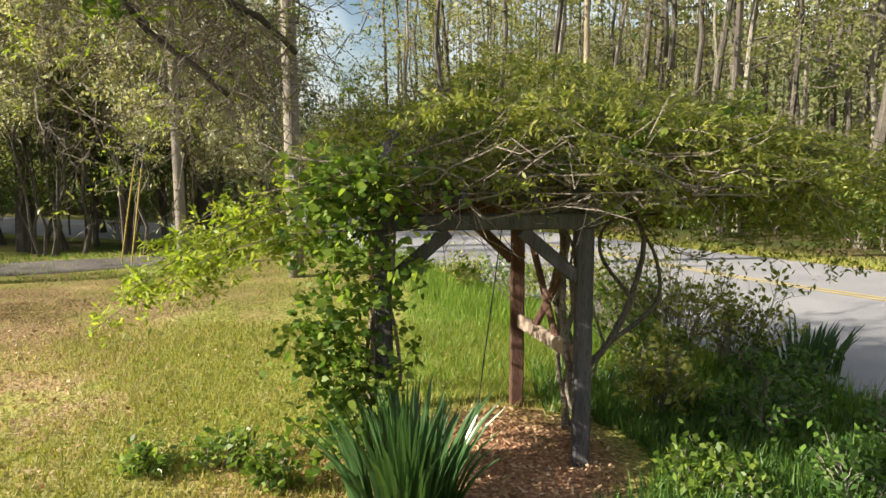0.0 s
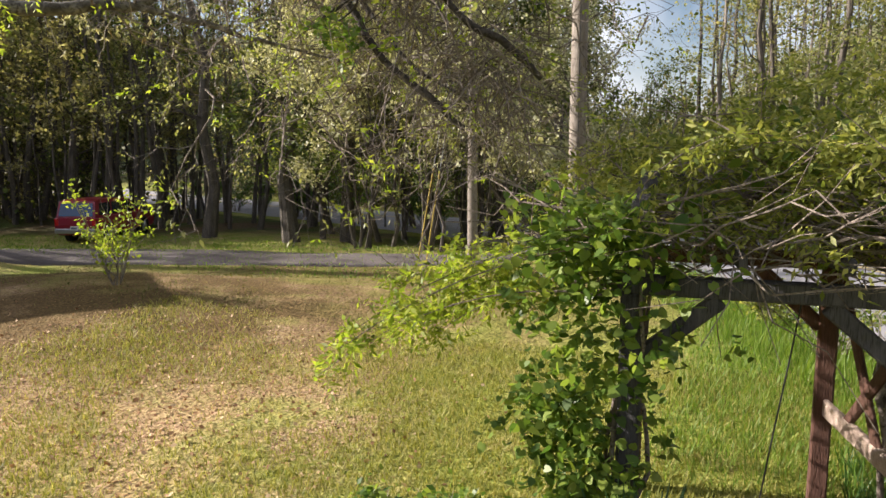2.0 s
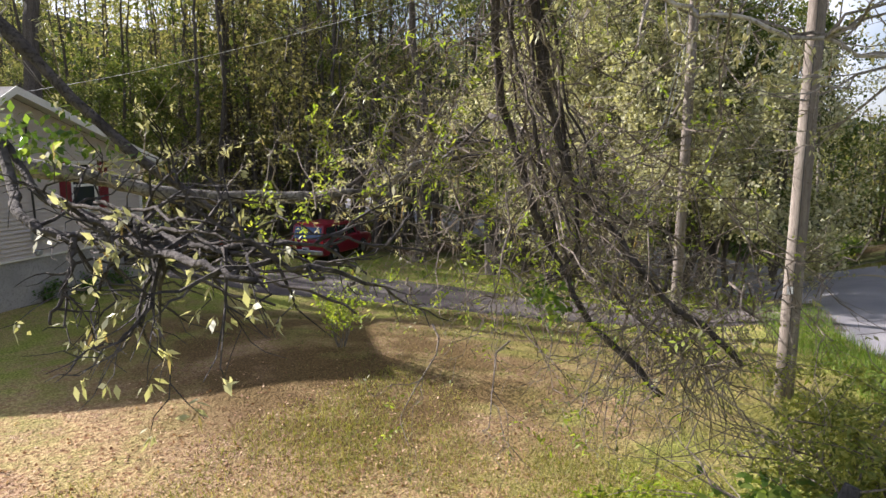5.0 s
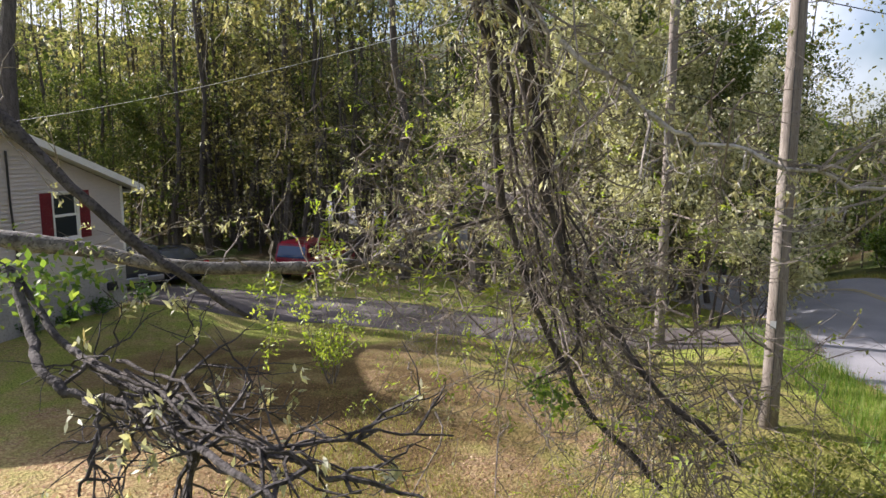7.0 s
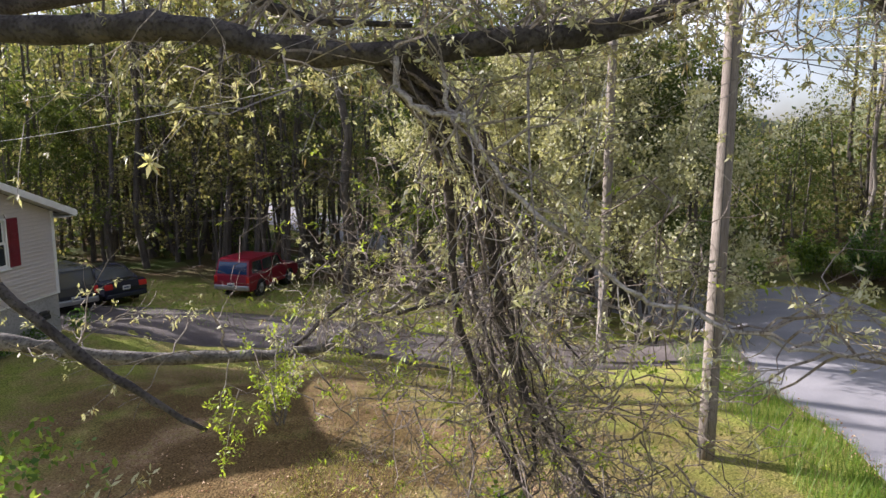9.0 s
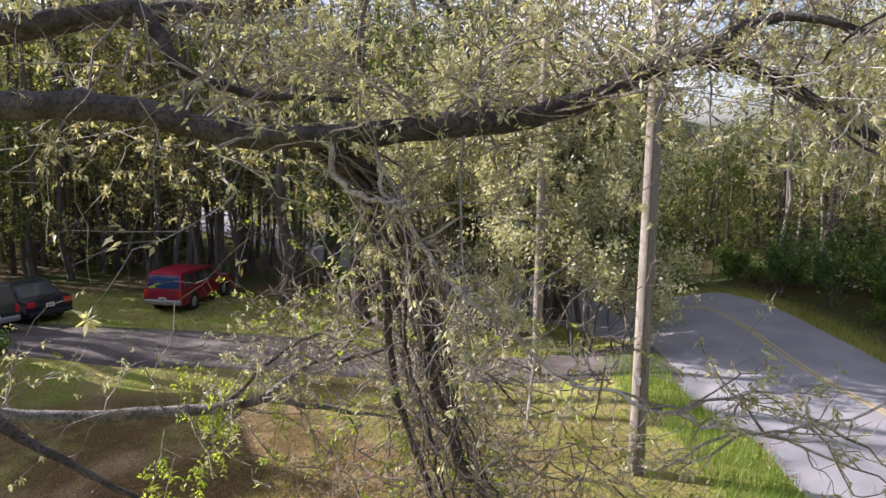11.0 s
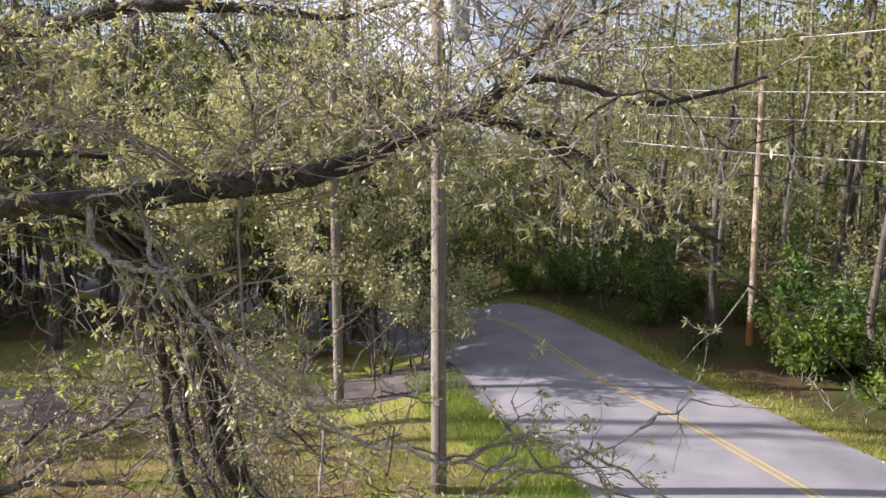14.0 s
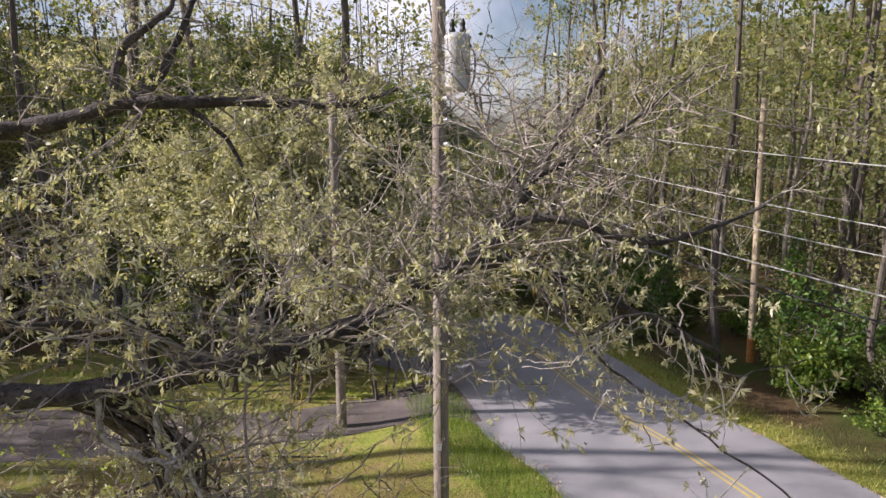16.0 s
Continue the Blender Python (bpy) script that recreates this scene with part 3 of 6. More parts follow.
# ---------------------------------------------------------------- house
def build_house():
    """One-storey house: its gable end has a window with shutters, a meter and a vent; set by its front corner, gable along +x of its own frame."""
    # own frame: x runs along the gable wall from the visible corner, y into the house, z up
    W, D, base, wall, ridge = 9.7, 13.0, 1.33, 3.86, 5.6
    low = 2.45                                            # the far eave is lower
    ax, ay = Vector((0.42, -0.9075, 0)), Vector((-0.9075, -0.42, 0))
    m = Matrix(((ax.x, ay.x, 0, -22.0), (ax.y, ay.y, 0, 11.45), (0, 0, 1, -0.02), (0, 0, 0, 1)))
    house = empty("house", "one-storey beige vinyl-sided house with grey foundation", "house")
    house.matrix_world = m
    t = 0.2
    wx0, wx1, wz0, wz1 = 1.93, 2.83, 2.47, 3.78           # window opening
    part("foundation", Geo().box((0, 0.03, -0.5), (W, D, base)), M_FOUND, house, "stained grey foundation wall")
    # gable wall with its opening, as a solid behind the boards
    g = Geo()
    for x0, x1, z0, z1 in ((0.02, wx0, base, wall), (wx1, W / 2, base, wall), (W / 2, W - 0.02, base, low), (wx0, wx1, base, wz0), (wx0, wx1, wz1, wall)):
        g.box((x0, 0.02, z0), (x1, t, z1))
    g.prism([(0.02, t, wall), (W / 2, t, wall), (W / 2, t, ridge)], (0, 0.02 - t, 0)).prism([(W / 2, t, low), (W - 0.02, t, low), (W / 2, t, ridge)], (0, 0.02 - t, 0))
    g.box((0.02, t, base), (t, D, wall)).box((W - t, t, base), (W - 0.02, D, low)).box((t, D - t, base), (W - t, D, low))
    g.prism([(0.02, D, low), (0.02, D, wall), (W / 2, D, ridge), (W - 0.02, D, low)], (0, -0.1, 0))
    part("wall", g, M_SIDING, house)
    # lapped boards, tilted so that each lower edge stands proud
    g, h = Geo(), 0.114
    n = int((ridge - base) / h)
    for k in range(n):
        z0, z1 = base + k * h, base + (k + 1) * h + 0.004
        inset = max(0.0, (z0 + h * 0.6 - wall)) / (ridge - wall) * W / 2
        inset2 = max(0.0, (z0 + h * 0.6 - low)) / (ridge - low) * W / 2
        spans = [(0.1 + inset, W - 0.1 - inset2)]
        if z1 > wz0 - 0.02 and z0 < wz1 + 0.06:
            spans = [(0.1 + inset, wx0 - 0.06), (wx1 + 0.06, W - 0.1 - inset2)]
        for x0, x1 in spans:
            if x1 - x0 > 0.15:
                g.prism([(x0, 0.02, z0), (x0, -0.030, z0), (x0, -0.026, z0 + 0.02), (x0, 0.012, z1), (x0, 0.02, z1)], (x1 - x0, 0, 0))
    # boards of the long side wall
    for k in range(int((wall - base) / h)):
        z0, z1 = base + k * h, base + (k + 1) * h + 0.004
        g.prism([(0.02, 0.1, z0), (-0.012, 0.1, z0), (0.006, 0.1, z1), (0.02, 0.1, z1)], (0, D - 0.2, 0))
    part("siding", g, M_SIDING, house, kind="stuff")
    part("corner_trim", Geo().box((-0.025, -0.025, base - 0.02), (0.1, 0.1, wall), bevel=0.008), M_TRIM, house, "white corner trim")
    part("corner_trim", Geo().box((W - 0.1, -0.025, base - 0.02), (W + 0.025, 0.1, low), bevel=0.008), M_TRIM, house)
    part("starter_strip", Geo().box((-0.02, -0.03, base - 0.05), (W, 0.03, base)), M_TRIM, house)
    # roof of two slabs, with fascia boards along the rakes and eaves
    ov, eave, sl = 0.42, 0.5, (ridge - wall) / (W / 2)
    for side in (0, 1):
        f = (lambda x: x) if side == 0 else (lambda x: W - x)
        zo = ridge + 0.16 - (sl if side == 0 else (ridge - low) / (W / 2)) * (W / 2 + eave)
        pts = [(f(-eave), -ov, zo), (f(W / 2), -ov, ridge + 0.16), (f(W / 2), -ov, ridge + 0.04), (f(-eave), -ov, zo - 0.12)]
        part("roof", Geo().prism(pts, (0, D + 2 * ov, 0)), M_SHINGLE, house, "grey shingle roof slope")
        rake = [(f(-eave - 0.02), -ov - 0.03, zo + 0.015), (f(W / 2), -ov - 0.03, ridge + 0.175), (f(W / 2), -ov - 0.03, ridge - 0.02), (f(-eave - 0.02), -ov - 0.03, zo - 0.19)]
        part("rake_board", Geo().prism(rake, (0, 0.03, 0)), M_TRIM, house, "white rake board")
        sof = [(f(-eave), -ov, zo - 0.125), (f(W / 2), -ov, ridge + 0.035), (f(W / 2), -ov, ridge + 0.02), (f(-eave), -ov, zo - 0.14)]
        part("soffit", Geo().prism(sof, (0, ov + 0.03, 0)), M_SOFFIT, house)
        x0, x1 = sorted((f(-eave - 0.12), f(-eave)))
        part("gutter", Geo().box((x0, -ov, zo - 0.15), (x1, D + ov, zo - 0.02), bevel=0.02), M_TRIM, house)
        x0, x1 = sorted((f(-eave), f(0.02)))
        part("eave_soffit", Geo().box((x0, -ov + 0.02, zo - 0.19), (x1, D + ov, zo - 0.165)), M_SOFFIT, house)
    # window: frame, two sashes with panes, sill, curtain behind
    win = part("window", Geo().box((wx0 - 0.05, -0.04, wz0 - 0.05), (wx0, 0.06, wz1 + 0.05)).box((wx1, -0.04, wz0 - 0.05), (wx1 + 0.05, 0.06, wz1 + 0.05))
               .box((wx0, -0.04, wz1), (wx1, 0.06, wz1 + 0.06)).box((wx0, -0.04, wz0 - 0.06), (wx1, 0.06, wz0)), M_TRIM, house, "white vinyl window frame")
    zm = (wz0 + wz1) / 2
    for z0, z1, y in ((wz0, zm + 0.03, 0.0), (zm, wz1, 0.035)):
        g = Geo().box((wx0, y, z0), (wx0 + 0.05, y + 0.03, z1)).box((wx1 - 0.05, y, z0), (wx1, y + 0.03, z1))
        g.box((wx0 + 0.05, y, z0), (wx1 - 0.05, y + 0.03, z0 + 0.05)).box((wx0 + 0.05, y, z1 - 0.05), (wx1 - 0.05, y + 0.03, z1))
        part("sash", g, M_TRIM, win)
        part("pane", Geo().box((wx0 + 0.05, y + 0.01, z0 + 0.05), (wx1 - 0.05, y + 0.016, z1 - 0.05)), M_GLASS, win, "dark reflecting pane")
    part("sill", Geo().box((wx0 - 0.08, -0.07, wz0 - 0.1), (wx1 + 0.08, 0.02, wz0 - 0.055), bevel=0.01), M_TRIM, win)
    for x0 in (wx0 - 0.47, wx1 + 0.07):
        g = Geo().box((x0, -0.045, wz0 - 0.04), (x0 + 0.40, -0.014, wz1 + 0.04), bevel=0.006)
        for k in range(2):
            zz = wz0 + 0.04 + k * 0.66
            for q in range(9):
                g.box((x0 + 0.06, -0.056, zz + q * 0.062), (x0 + 0.34, -0.042, zz + q * 0.062 + 0.04))
        part("shutter", g, M_MAROON, house, "maroon louvred shutter")
    # service mast cable, meter and boxes
    part("conduit", Geo().tube([(4.3, -0.06, 5.0), (4.28, -0.05, 3.6), (4.2, -0.05, 2.05)], 0.028, 6), M_BLACK, house, "black service cable")
    part("meter_box", Geo().box((4.02, -0.17, 1.78), (4.38, -0.012, 2.1), bevel=0.03), M_METER, house, "grey meter box")
    part("hose_bib", Geo().box((4.1, -0.12, 1.36), (4.26, -0.012, 1.5), bevel=0.02), M_STEEL, house)
    part("dryer_vent", Geo().box((0.55, -0.10, 0.62), (0.92, 0.035, 0.86), bevel=0.03).box((0.60, -0.16, 0.62), (0.87, -0.08, 0.74), bevel=0.02), M_BLACK, house, "dark vent hood")
    g = Geo().box((4.62, -0.03, 4.55), (5.08, 0.03, 5.1), bevel=0.01)
    for k in range(7):
        g.box((4.66, -0.045, 4.6 + k * 0.068), (5.04, -0.02, 4.63 + k * 0.068))
    part("gable_vent", g, M_TRIM, house, "white louvred gable vent")
    return house


build_house()


# ---------------------------------------------------------------- vehicles
def wheel_geo(r, w):
    tyre, rim = Geo(), Geo()
    prof = [(-w / 2, r * 0.62), (-w / 2, r * 0.93), (-w * 0.36, r), (w * 0.36, r), (w / 2, r * 0.93), (w / 2, r * 0.62)]
    n = 20
    for k in range(n):
        a = 2 * math.pi * k / n
        tyre.v += [Vector((p, q * math.cos(a), q * math.sin(a))) for p, q in prof]
    tyre.f = [(k * 6 + s, k * 6 + s + 1, (k + 1) % n * 6 + s + 1, (k + 1) % n * 6 + s) for k in range(n) for s in range(5)]
    rim.tube([(-w * 0.42, 0, 0), (w * 0.42, 0, 0)], r * 0.62, 20)
    for side in (-1, 1):
        rim.tube([(side * w * 0.42, 0, 0), (side * w * 0.47, 0, 0)], r * 0.16, 10)
        for k in range(5):
            a = 2 * math.pi * k / 5
            rim.tube([(side * w * 0.44, r * 0.12 * math.cos(a), r * 0.12 * math.sin(a)), (side * w * 0.45, r * 0.56 * math.cos(a), r * 0.56 * math.sin(a))], r * 0.07, 5)
    return tyre, rim


def build_vehicle(name, label, category, paint, glass, at, heading, length, width, height, profile, roofline, wheels, r, boxy, tail, windows):
    """A car from its side outline: y runs to the front from the rear bumper. profile: lower body; roofline: cabin."""
    car = empty(name, label, category)
    car.matrix_world = Matrix.Translation((at[0], at[1], gz(*at))) @ Matrix.Rotation(math.atan2(-heading[0], heading[1]), 4, "Z")
    w = width / 2

    def loft(outline, widths):
        """The outline at several offsets across, drawn in towards the sides for rounded flanks."""
        g, n = Geo(), len(outline)
        cy = sum(p[0] for p in outline) / n
        cz = sum(p[1] for p in outline) / n
        for x, s in widths:
            g.v += [Vector((x, cy + (y - cy) * (0.985 + 0.015 * s), cz + (z - cz) * s)) for y, z in outline]
        k = len(widths)
        g.f = [(i * n + j, i * n + (j + 1) % n, (i + 1) * n + (j + 1) % n, (i + 1) * n + j) for i in range(k - 1) for j in range(n)]
        g.f += [tuple(range(n)), tuple(range((k - 1) * n, k * n))[::-1]]
        return g

    lower = [(-w, 0.80), (-w * 0.985, 0.93), (-w * 0.9, 1.0), (w * 0.9, 1.0), (w * 0.985, 0.93), (w, 0.80)]
    part("body", loft(profile, lower), paint, car, smooth=False)
    # cabin: narrower at the roof than at the belt
    top = 0.86 if boxy else 0.74
    g, n = Geo(), len(roofline)
    belt = min(z for _, z in roofline)
    for sgn in (-1, 1):
        for y, z in roofline:
            f = (z - belt) / (height - belt)
            g.v.append(Vector((sgn * w * (0.95 - (0.95 - top) * f), y, z)))
    g.f = [(j, (j + 1) % n, n + (j + 1) % n, n + j) for j in range(n)] + [tuple(range(n))[::-1], tuple(range(n, 2 * n))]
    part("cabin", g, paint, car)

    def side_at(z):
        f = (z - belt) / (height - belt)
        return w * (0.95 - (0.95 - top) * f)

    for pts in windows:
        for sgn in (-1, 1):
            quad = [(sgn * (side_at(z) + 0.006), y, z) for y, z in pts]
            part("side_window", Geo().prism(quad, (sgn * 0.006, 0, 0)), M_GLASS, car, "dark side window")
    # rear and front glass follow the cabin's ends
    (y0, z0), (y1, z1) = roofline[0], roofline[1]
    for nm, (ya, za), (yb, zb), mat, off in (("rear_window", (y0, z0), (y1, z1), glass, -0.008), ("windscreen", roofline[-1], roofline[-2], M_GLASS, 0.008)):
        lo, hi = 0.12, 0.88
        a = (ya + (yb - ya) * lo, za + (zb - za) * lo)
        b = (ya + (yb - ya) * hi, za + (zb - za) * hi)
        g = Geo().prism([(-side_at(a[1]) * 0.88, a[0] + off, a[1]), (side_at(a[1]) * 0.88, a[0] + off, a[1]), (side_at(b[1]) * 0.88, b[0] + off, b[1]),
                         (-side_at(b[1]) * 0.88, b[0] + off, b[1])], (0, off, 0))
        part(nm, g, mat, car)
    zb = 0.42 if not boxy else 0.5
    part("rear_bumper", Geo().box((-w * 0.97, -0.09, zb - 0.1), (w * 0.97, 0.12, zb + 0.1), bevel=0.04), M_CHROME if boxy else paint, car, "grey bumper" if boxy else "")
    part("front_bumper", Geo().box((-w * 0.97, length - 0.12, zb - 0.12), (w * 0.97, length + 0.07, zb + 0.1), bevel=0.04), M_CHROME if boxy else paint, car)
    z0, z1, tw = tail
    for sgn in (-1, 1):
        x0, x1 = sorted((sgn * w * 0.99, sgn * (w * 0.99 - tw)))
        part("tail_light", Geo().box((x0, -0.035, z0), (x1, 0.14, z1), bevel=0.02), M_TAIL, car, "red tail light")
        part("headlight", Geo().box((x0, length - 0.1, z0 - 0.1), (x1, length + 0.02, z0 + 0.08), bevel=0.02), M_PLATE, car)
        x0, x1 = sorted((sgn * (w + 0.02), sgn * (w + 0.20)))
        part("side_mirror", Geo().box((x0, length * 0.66, belt + 0.02), (x1, length * 0.66 + 0.09, belt + 0.17), bevel=0.03), paint, car)
    pz = 0.62 if boxy else 0.72
    plate = part("number_plate", Geo().box((-0.16, -0.115 if boxy else -0.06, pz - 0.08), (0.16, -0.03, pz + 0.08), bevel=0.006), M_PLATE, car)
    part("bar", Geo().box((-0.12, (-0.115 if boxy else -0.06) - 0.004, pz - 0.03), (0.12, (-0.115 if boxy else -0.06) - 0.001, pz + 0.03)), M_BAR, plate)
    ty, rm = wheel_geo(r, 0.22)
    tm, rmm = ty.mesh("tyre", M_TYRE, True), rm.mesh("rim", M_RIM)
    for y in wheels:
        for sgn in (-1, 1):
            wh = part("wheel_arch", Geo().tube([(sgn * (w - 0.14), y, r), (sgn * (w + 0.004), y, r)], r * 1.14, 20), M_BLACK, car)
            hub = new("wheel", tm)
            hub.parent, hub.location = car, (sgn * (w - 0.085), y, r)
            rim = new("rim", rmm)
            rim.parent = hub
    return car


SUV_BODY = [(0.0, 0.45), (-0.02, 0.75), (0.02, 1.02), (1.2, 1.06), (3.05, 1.06), (4.1, 1.0), (4.38, 0.9), (4.42, 0.5), (4.3, 0.32), (0.15, 0.32)]
SUV_ROOF = [(0.03, 1.0), (0.22, 1.66), (0.5, 1.72), (2.3, 1.70), (2.65, 1.64), (3.2, 1.02)]
build_vehicle("red_suv", "dark red boxy suv parked on the grass by the woods", "car", M_RED, M_GLASS_BLUE, (-24.3, 19.9), (-0.32, 0.947), 4.4, 1.74, 1.72, SUV_BODY, SUV_ROOF,
              (0.95, 3.55), 0.36, True, (0.72, 1.0, 0.16), [[(0.32, 1.1), (1.15, 1.1), (1.15, 1.58), (0.42, 1.58)], [(1.25, 1.1), (2.05, 1.1), (2.05, 1.58), (1.25, 1.58)], [(2.13, 1.1), (2.95, 1.1), (2.6, 1.58), (2.13, 1.58)]])
SEDAN_BODY = [(0.0, 0.5), (-0.03, 0.72), (0.03, 0.98), (0.95, 1.02), (3.2, 0.95), (4.3, 0.80), (4.66, 0.66), (4.7, 0.42), (4.55, 0.24), (0.2, 0.24)]
SEDAN_ROOF = [(0.55, 0.95), (1.35, 1.40), (1.75, 1.45), (2.5, 1.42), (3.4, 0.92)]
build_vehicle("dark_sedan", "dark navy saloon car parked on the gravel drive", "car", M_NAVY, M_GLASS, (-26.4, 16.3), (-0.995, 0.05), 4.7, 1.80, 1.45, SEDAN_BODY, SEDAN_ROOF,
              (0.95, 3.75), 0.33, False, (0.70, 0.92, 0.34), [[(1.0, 1.0), (1.85, 1.0), (1.85, 1.36), (1.5, 1.36)], [(1.95, 1.0), (2.95, 0.98), (2.5, 1.36), (1.95, 1.36)]])
build_vehicle("charcoal_suv", "charcoal suv parked close beside the house", "car", M_CHARCOAL, M_GLASS, (-25.6, 13.8), (-0.99, 0.08), 4.4, 1.74, 1.66, SUV_BODY, SUV_ROOF,
              (0.95, 3.55), 0.36, True, (0.72, 1.0, 0.16), [[(0.32, 1.1), (1.15, 1.1), (1.15, 1.56), (0.42, 1.56)], [(1.25, 1.1), (2.05, 1.1), (2.05, 1.56), (1.25, 1.56)], [(2.13, 1.1), (2.95, 1.1), (2.6, 1.56), (2.13, 1.56)]])


# ---------------------------------------------------------------- poles and wires
def pole_geo(x, y, h, r0, r1, lean=(0, 0), n=10):
    z = gz(x, y)
    return Geo().tube([(x + lean[0] * k / n, y + lean[1] * k / n, z - 0.3 + (h + 0.3) * k / n) for k in range(n + 1)], [r0 + (r1 - r0) * k / n for k in range(n + 1)], 14)


PX, PY = -2.96, 13.95
pole = empty("utility_pole", "weathered wooden utility pole with a grey transformer", "utility pole")
part("shaft", pole_geo(PX, PY, 11.6, 0.165, 0.125), M_POLE, pole, smooth=True)
can = Geo().tube([(PX + 0.38, PY - 0.12, z) for z in (9.02, 9.06, 9.10, 9.95, 10.0, 10.06)], [0.20, 0.235, 0.24, 0.24, 0.25, 0.2], 18)
tr = part("transformer", can, M_STEEL, pole, "grey cylindrical transformer can", smooth=True)
for z in (9.2, 9.75):
    part("bracket", Geo().box((PX + 0.1, PY - 0.2, z), (PX + 0.2, PY - 0.02, z + 0.12)), M_STEEL, pole)
for dx in (-0.1, 0.1):
    part("bushing", Geo().tube([(PX + 0.38 + dx, PY - 0.12, z) for z in (10.05, 10.12, 10.18, 10.24, 10.32)], [0.05, 0.065, 0.04, 0.055, 0.02], 8), M_BLACK, tr)
part("lead", Geo().tube(curve_points([(PX + 0.62, PY - 0.14, 9.86), (PX + 0.72, PY - 0.18, 9.6), (PX + 0.66, PY - 0.2, 9.1), (PX + 0.3, PY - 0.2, 8.7), (PX + 0.1, PY - 0.17, 8.62)], 14), 0.018, 5), M_CABLE, pole)
part("ground_wire", Geo().tube([(PX + 0.05, PY - 0.165, 0.05), (PX + 0.045, PY - 0.15, 4.0), (PX + 0.04, PY - 0.14, 8.9)], 0.008, 4), M_CABLE, pole)
for z in (8.05, 8.5, 8.9):
    part("insulator", Geo().tube([(PX + 0.12, PY - 0.1, z), (PX + 0.22, PY - 0.17, z)], [0.035, 0.05], 8), M_STEEL, pole)
part("pole_tag", Geo().box((PX - 0.05, PY - 0.176, 1.9), (PX + 0.05, PY - 0.168, 2.04)), M_STEEL, pole)

stub = empty("guyed_pole", "grey old pole with yellow guy-wire guards", "utility pole")
part("shaft", pole_geo(-7.35, 19.6, 9.9, 0.15, 0.12), M_POLE, stub, smooth=True)
for dx in (0.0, 0.35):
    a = Vector((-8.75 + dx, 18.85 - dx * 0.5, gz(-8.7, 18.8)))
    b = Vector((-7.35, 19.6, 8.6 - dx))
    part("guy_wire", Geo().tube([a, b], 0.008, 4), M_STEEL, stub)
    part("guy_guard", Geo().tube([a + (b - a) * 0.01, a + (b - a) * 0.30], 0.022, 8), M_GUARD, stub, "yellow plastic guard")

farp = empty("far_pole", "pale utility pole with an orange base across the road", "utility pole")
FX, FY = 5.52, 27.1
part("shaft", pole_geo(FX, FY, 9.4, 0.13, 0.10, (-0.12, 0)), M_POLE_PALE, farp, smooth=True)
part("base_wrap", Geo().tube([(FX, FY, gz(FX, FY) - 0.1), (FX - 0.012, FY, gz(FX, FY) + 0.9)], [0.142, 0.138], 14), M_POLE_ORANGE, farp, "bare orange wood near the ground")


def wire(name, a, b, sag, r, mat, label):
    a, b = Vector(a), Vector(b)
    pts = [a + (b - a) * t - Vector((0, 0, 4 * sag * t * (1 - t))) for t in np.linspace(0, 1, 24)]
    return thing(name, Geo().tube(pts, r, 5), mat, label, "wire", "overhead wires")


NEXT = (13.2, -7.0)
span = lambda z0, z1, sag, r, mat, label, dx=0.18: wire("overhead_wire", (PX + dx, PY - 0.15, z0), (NEXT[0] + dx, NEXT[1], z1), sag, r, mat, label)
span(8.92, 9.2, 1.2, 0.004, M_WIRE, "bare aluminium overhead wire along the road")
span(8.50, 8.4, 1.15, 0.0045, M_WIRE, "bare aluminium overhead wire along the road")
span(8.05, 8.2, 1.0, 0.0045, M_WIRE, "grey overhead cable along the road")
span(7.62, 7.4, 0.75, 0.0065, M_WIRE, "thick pale communication cable along the road")
span(7.50, 7.5, 0.95, 0.010, M_CABLE, "black communication cable along the road")
wire("overhead_wire", (PX + 0.15, PY, 8.92), (FX - 0.1, FY, 9.0), 0.3, 0.01, M_WIRE, "bare overhead wire crossing the road")
wire("overhead_wire", (PX + 0.15, PY, 7.6), (FX, FY - 0.1, 7.4), 0.35, 0.01, M_CABLE, "black cable crossing the road")
wire("overhead_wire", (PX - 0.1, PY, 7.7), (-7.35, 19.6, 7.6), 0.1, 0.012, M_CABLE, "black cable between two poles")
wire("service_drop", (PX - 0.12, PY - 0.1, 9.0), (-25.0, 7.0, 5.5), 0.6, 0.007, M_WIRE, "pale service drop running to the house")
nextp = empty("roadside_pole", "weathered wooden utility pole down the road", "utility pole")
part("shaft", pole_geo(NEXT[0], NEXT[1], 11, 0.16, 0.12), M_POLE, nextp, smooth=True)


# ---------------------------------------------------------------- arbor
def beam(name, a, b, wide, high, mat, parent, label="", up=(0, 0, 1)):
    """A squared timber from a to b."""
    a, b = Vector(a), Vector(b)
    z = (b - a).normalized()
    x = z.cross(Vector(up))
    x = x.normalized() if x.length > 1e-3 else Vector((1, 0, 0))
    y = z.cross(x)
    m = Matrix(((x.x, y.x, z.x, a.x), (x.y, y.y, z.y, a.y), (x.z, y.z, z.z, a.z), (0, 0, 0, 1)))
    return part(name, Geo().box((-wide / 2, -high / 2, 0), (wide / 2, high / 2, (b - a).length), m, 0.012), mat, parent, label)


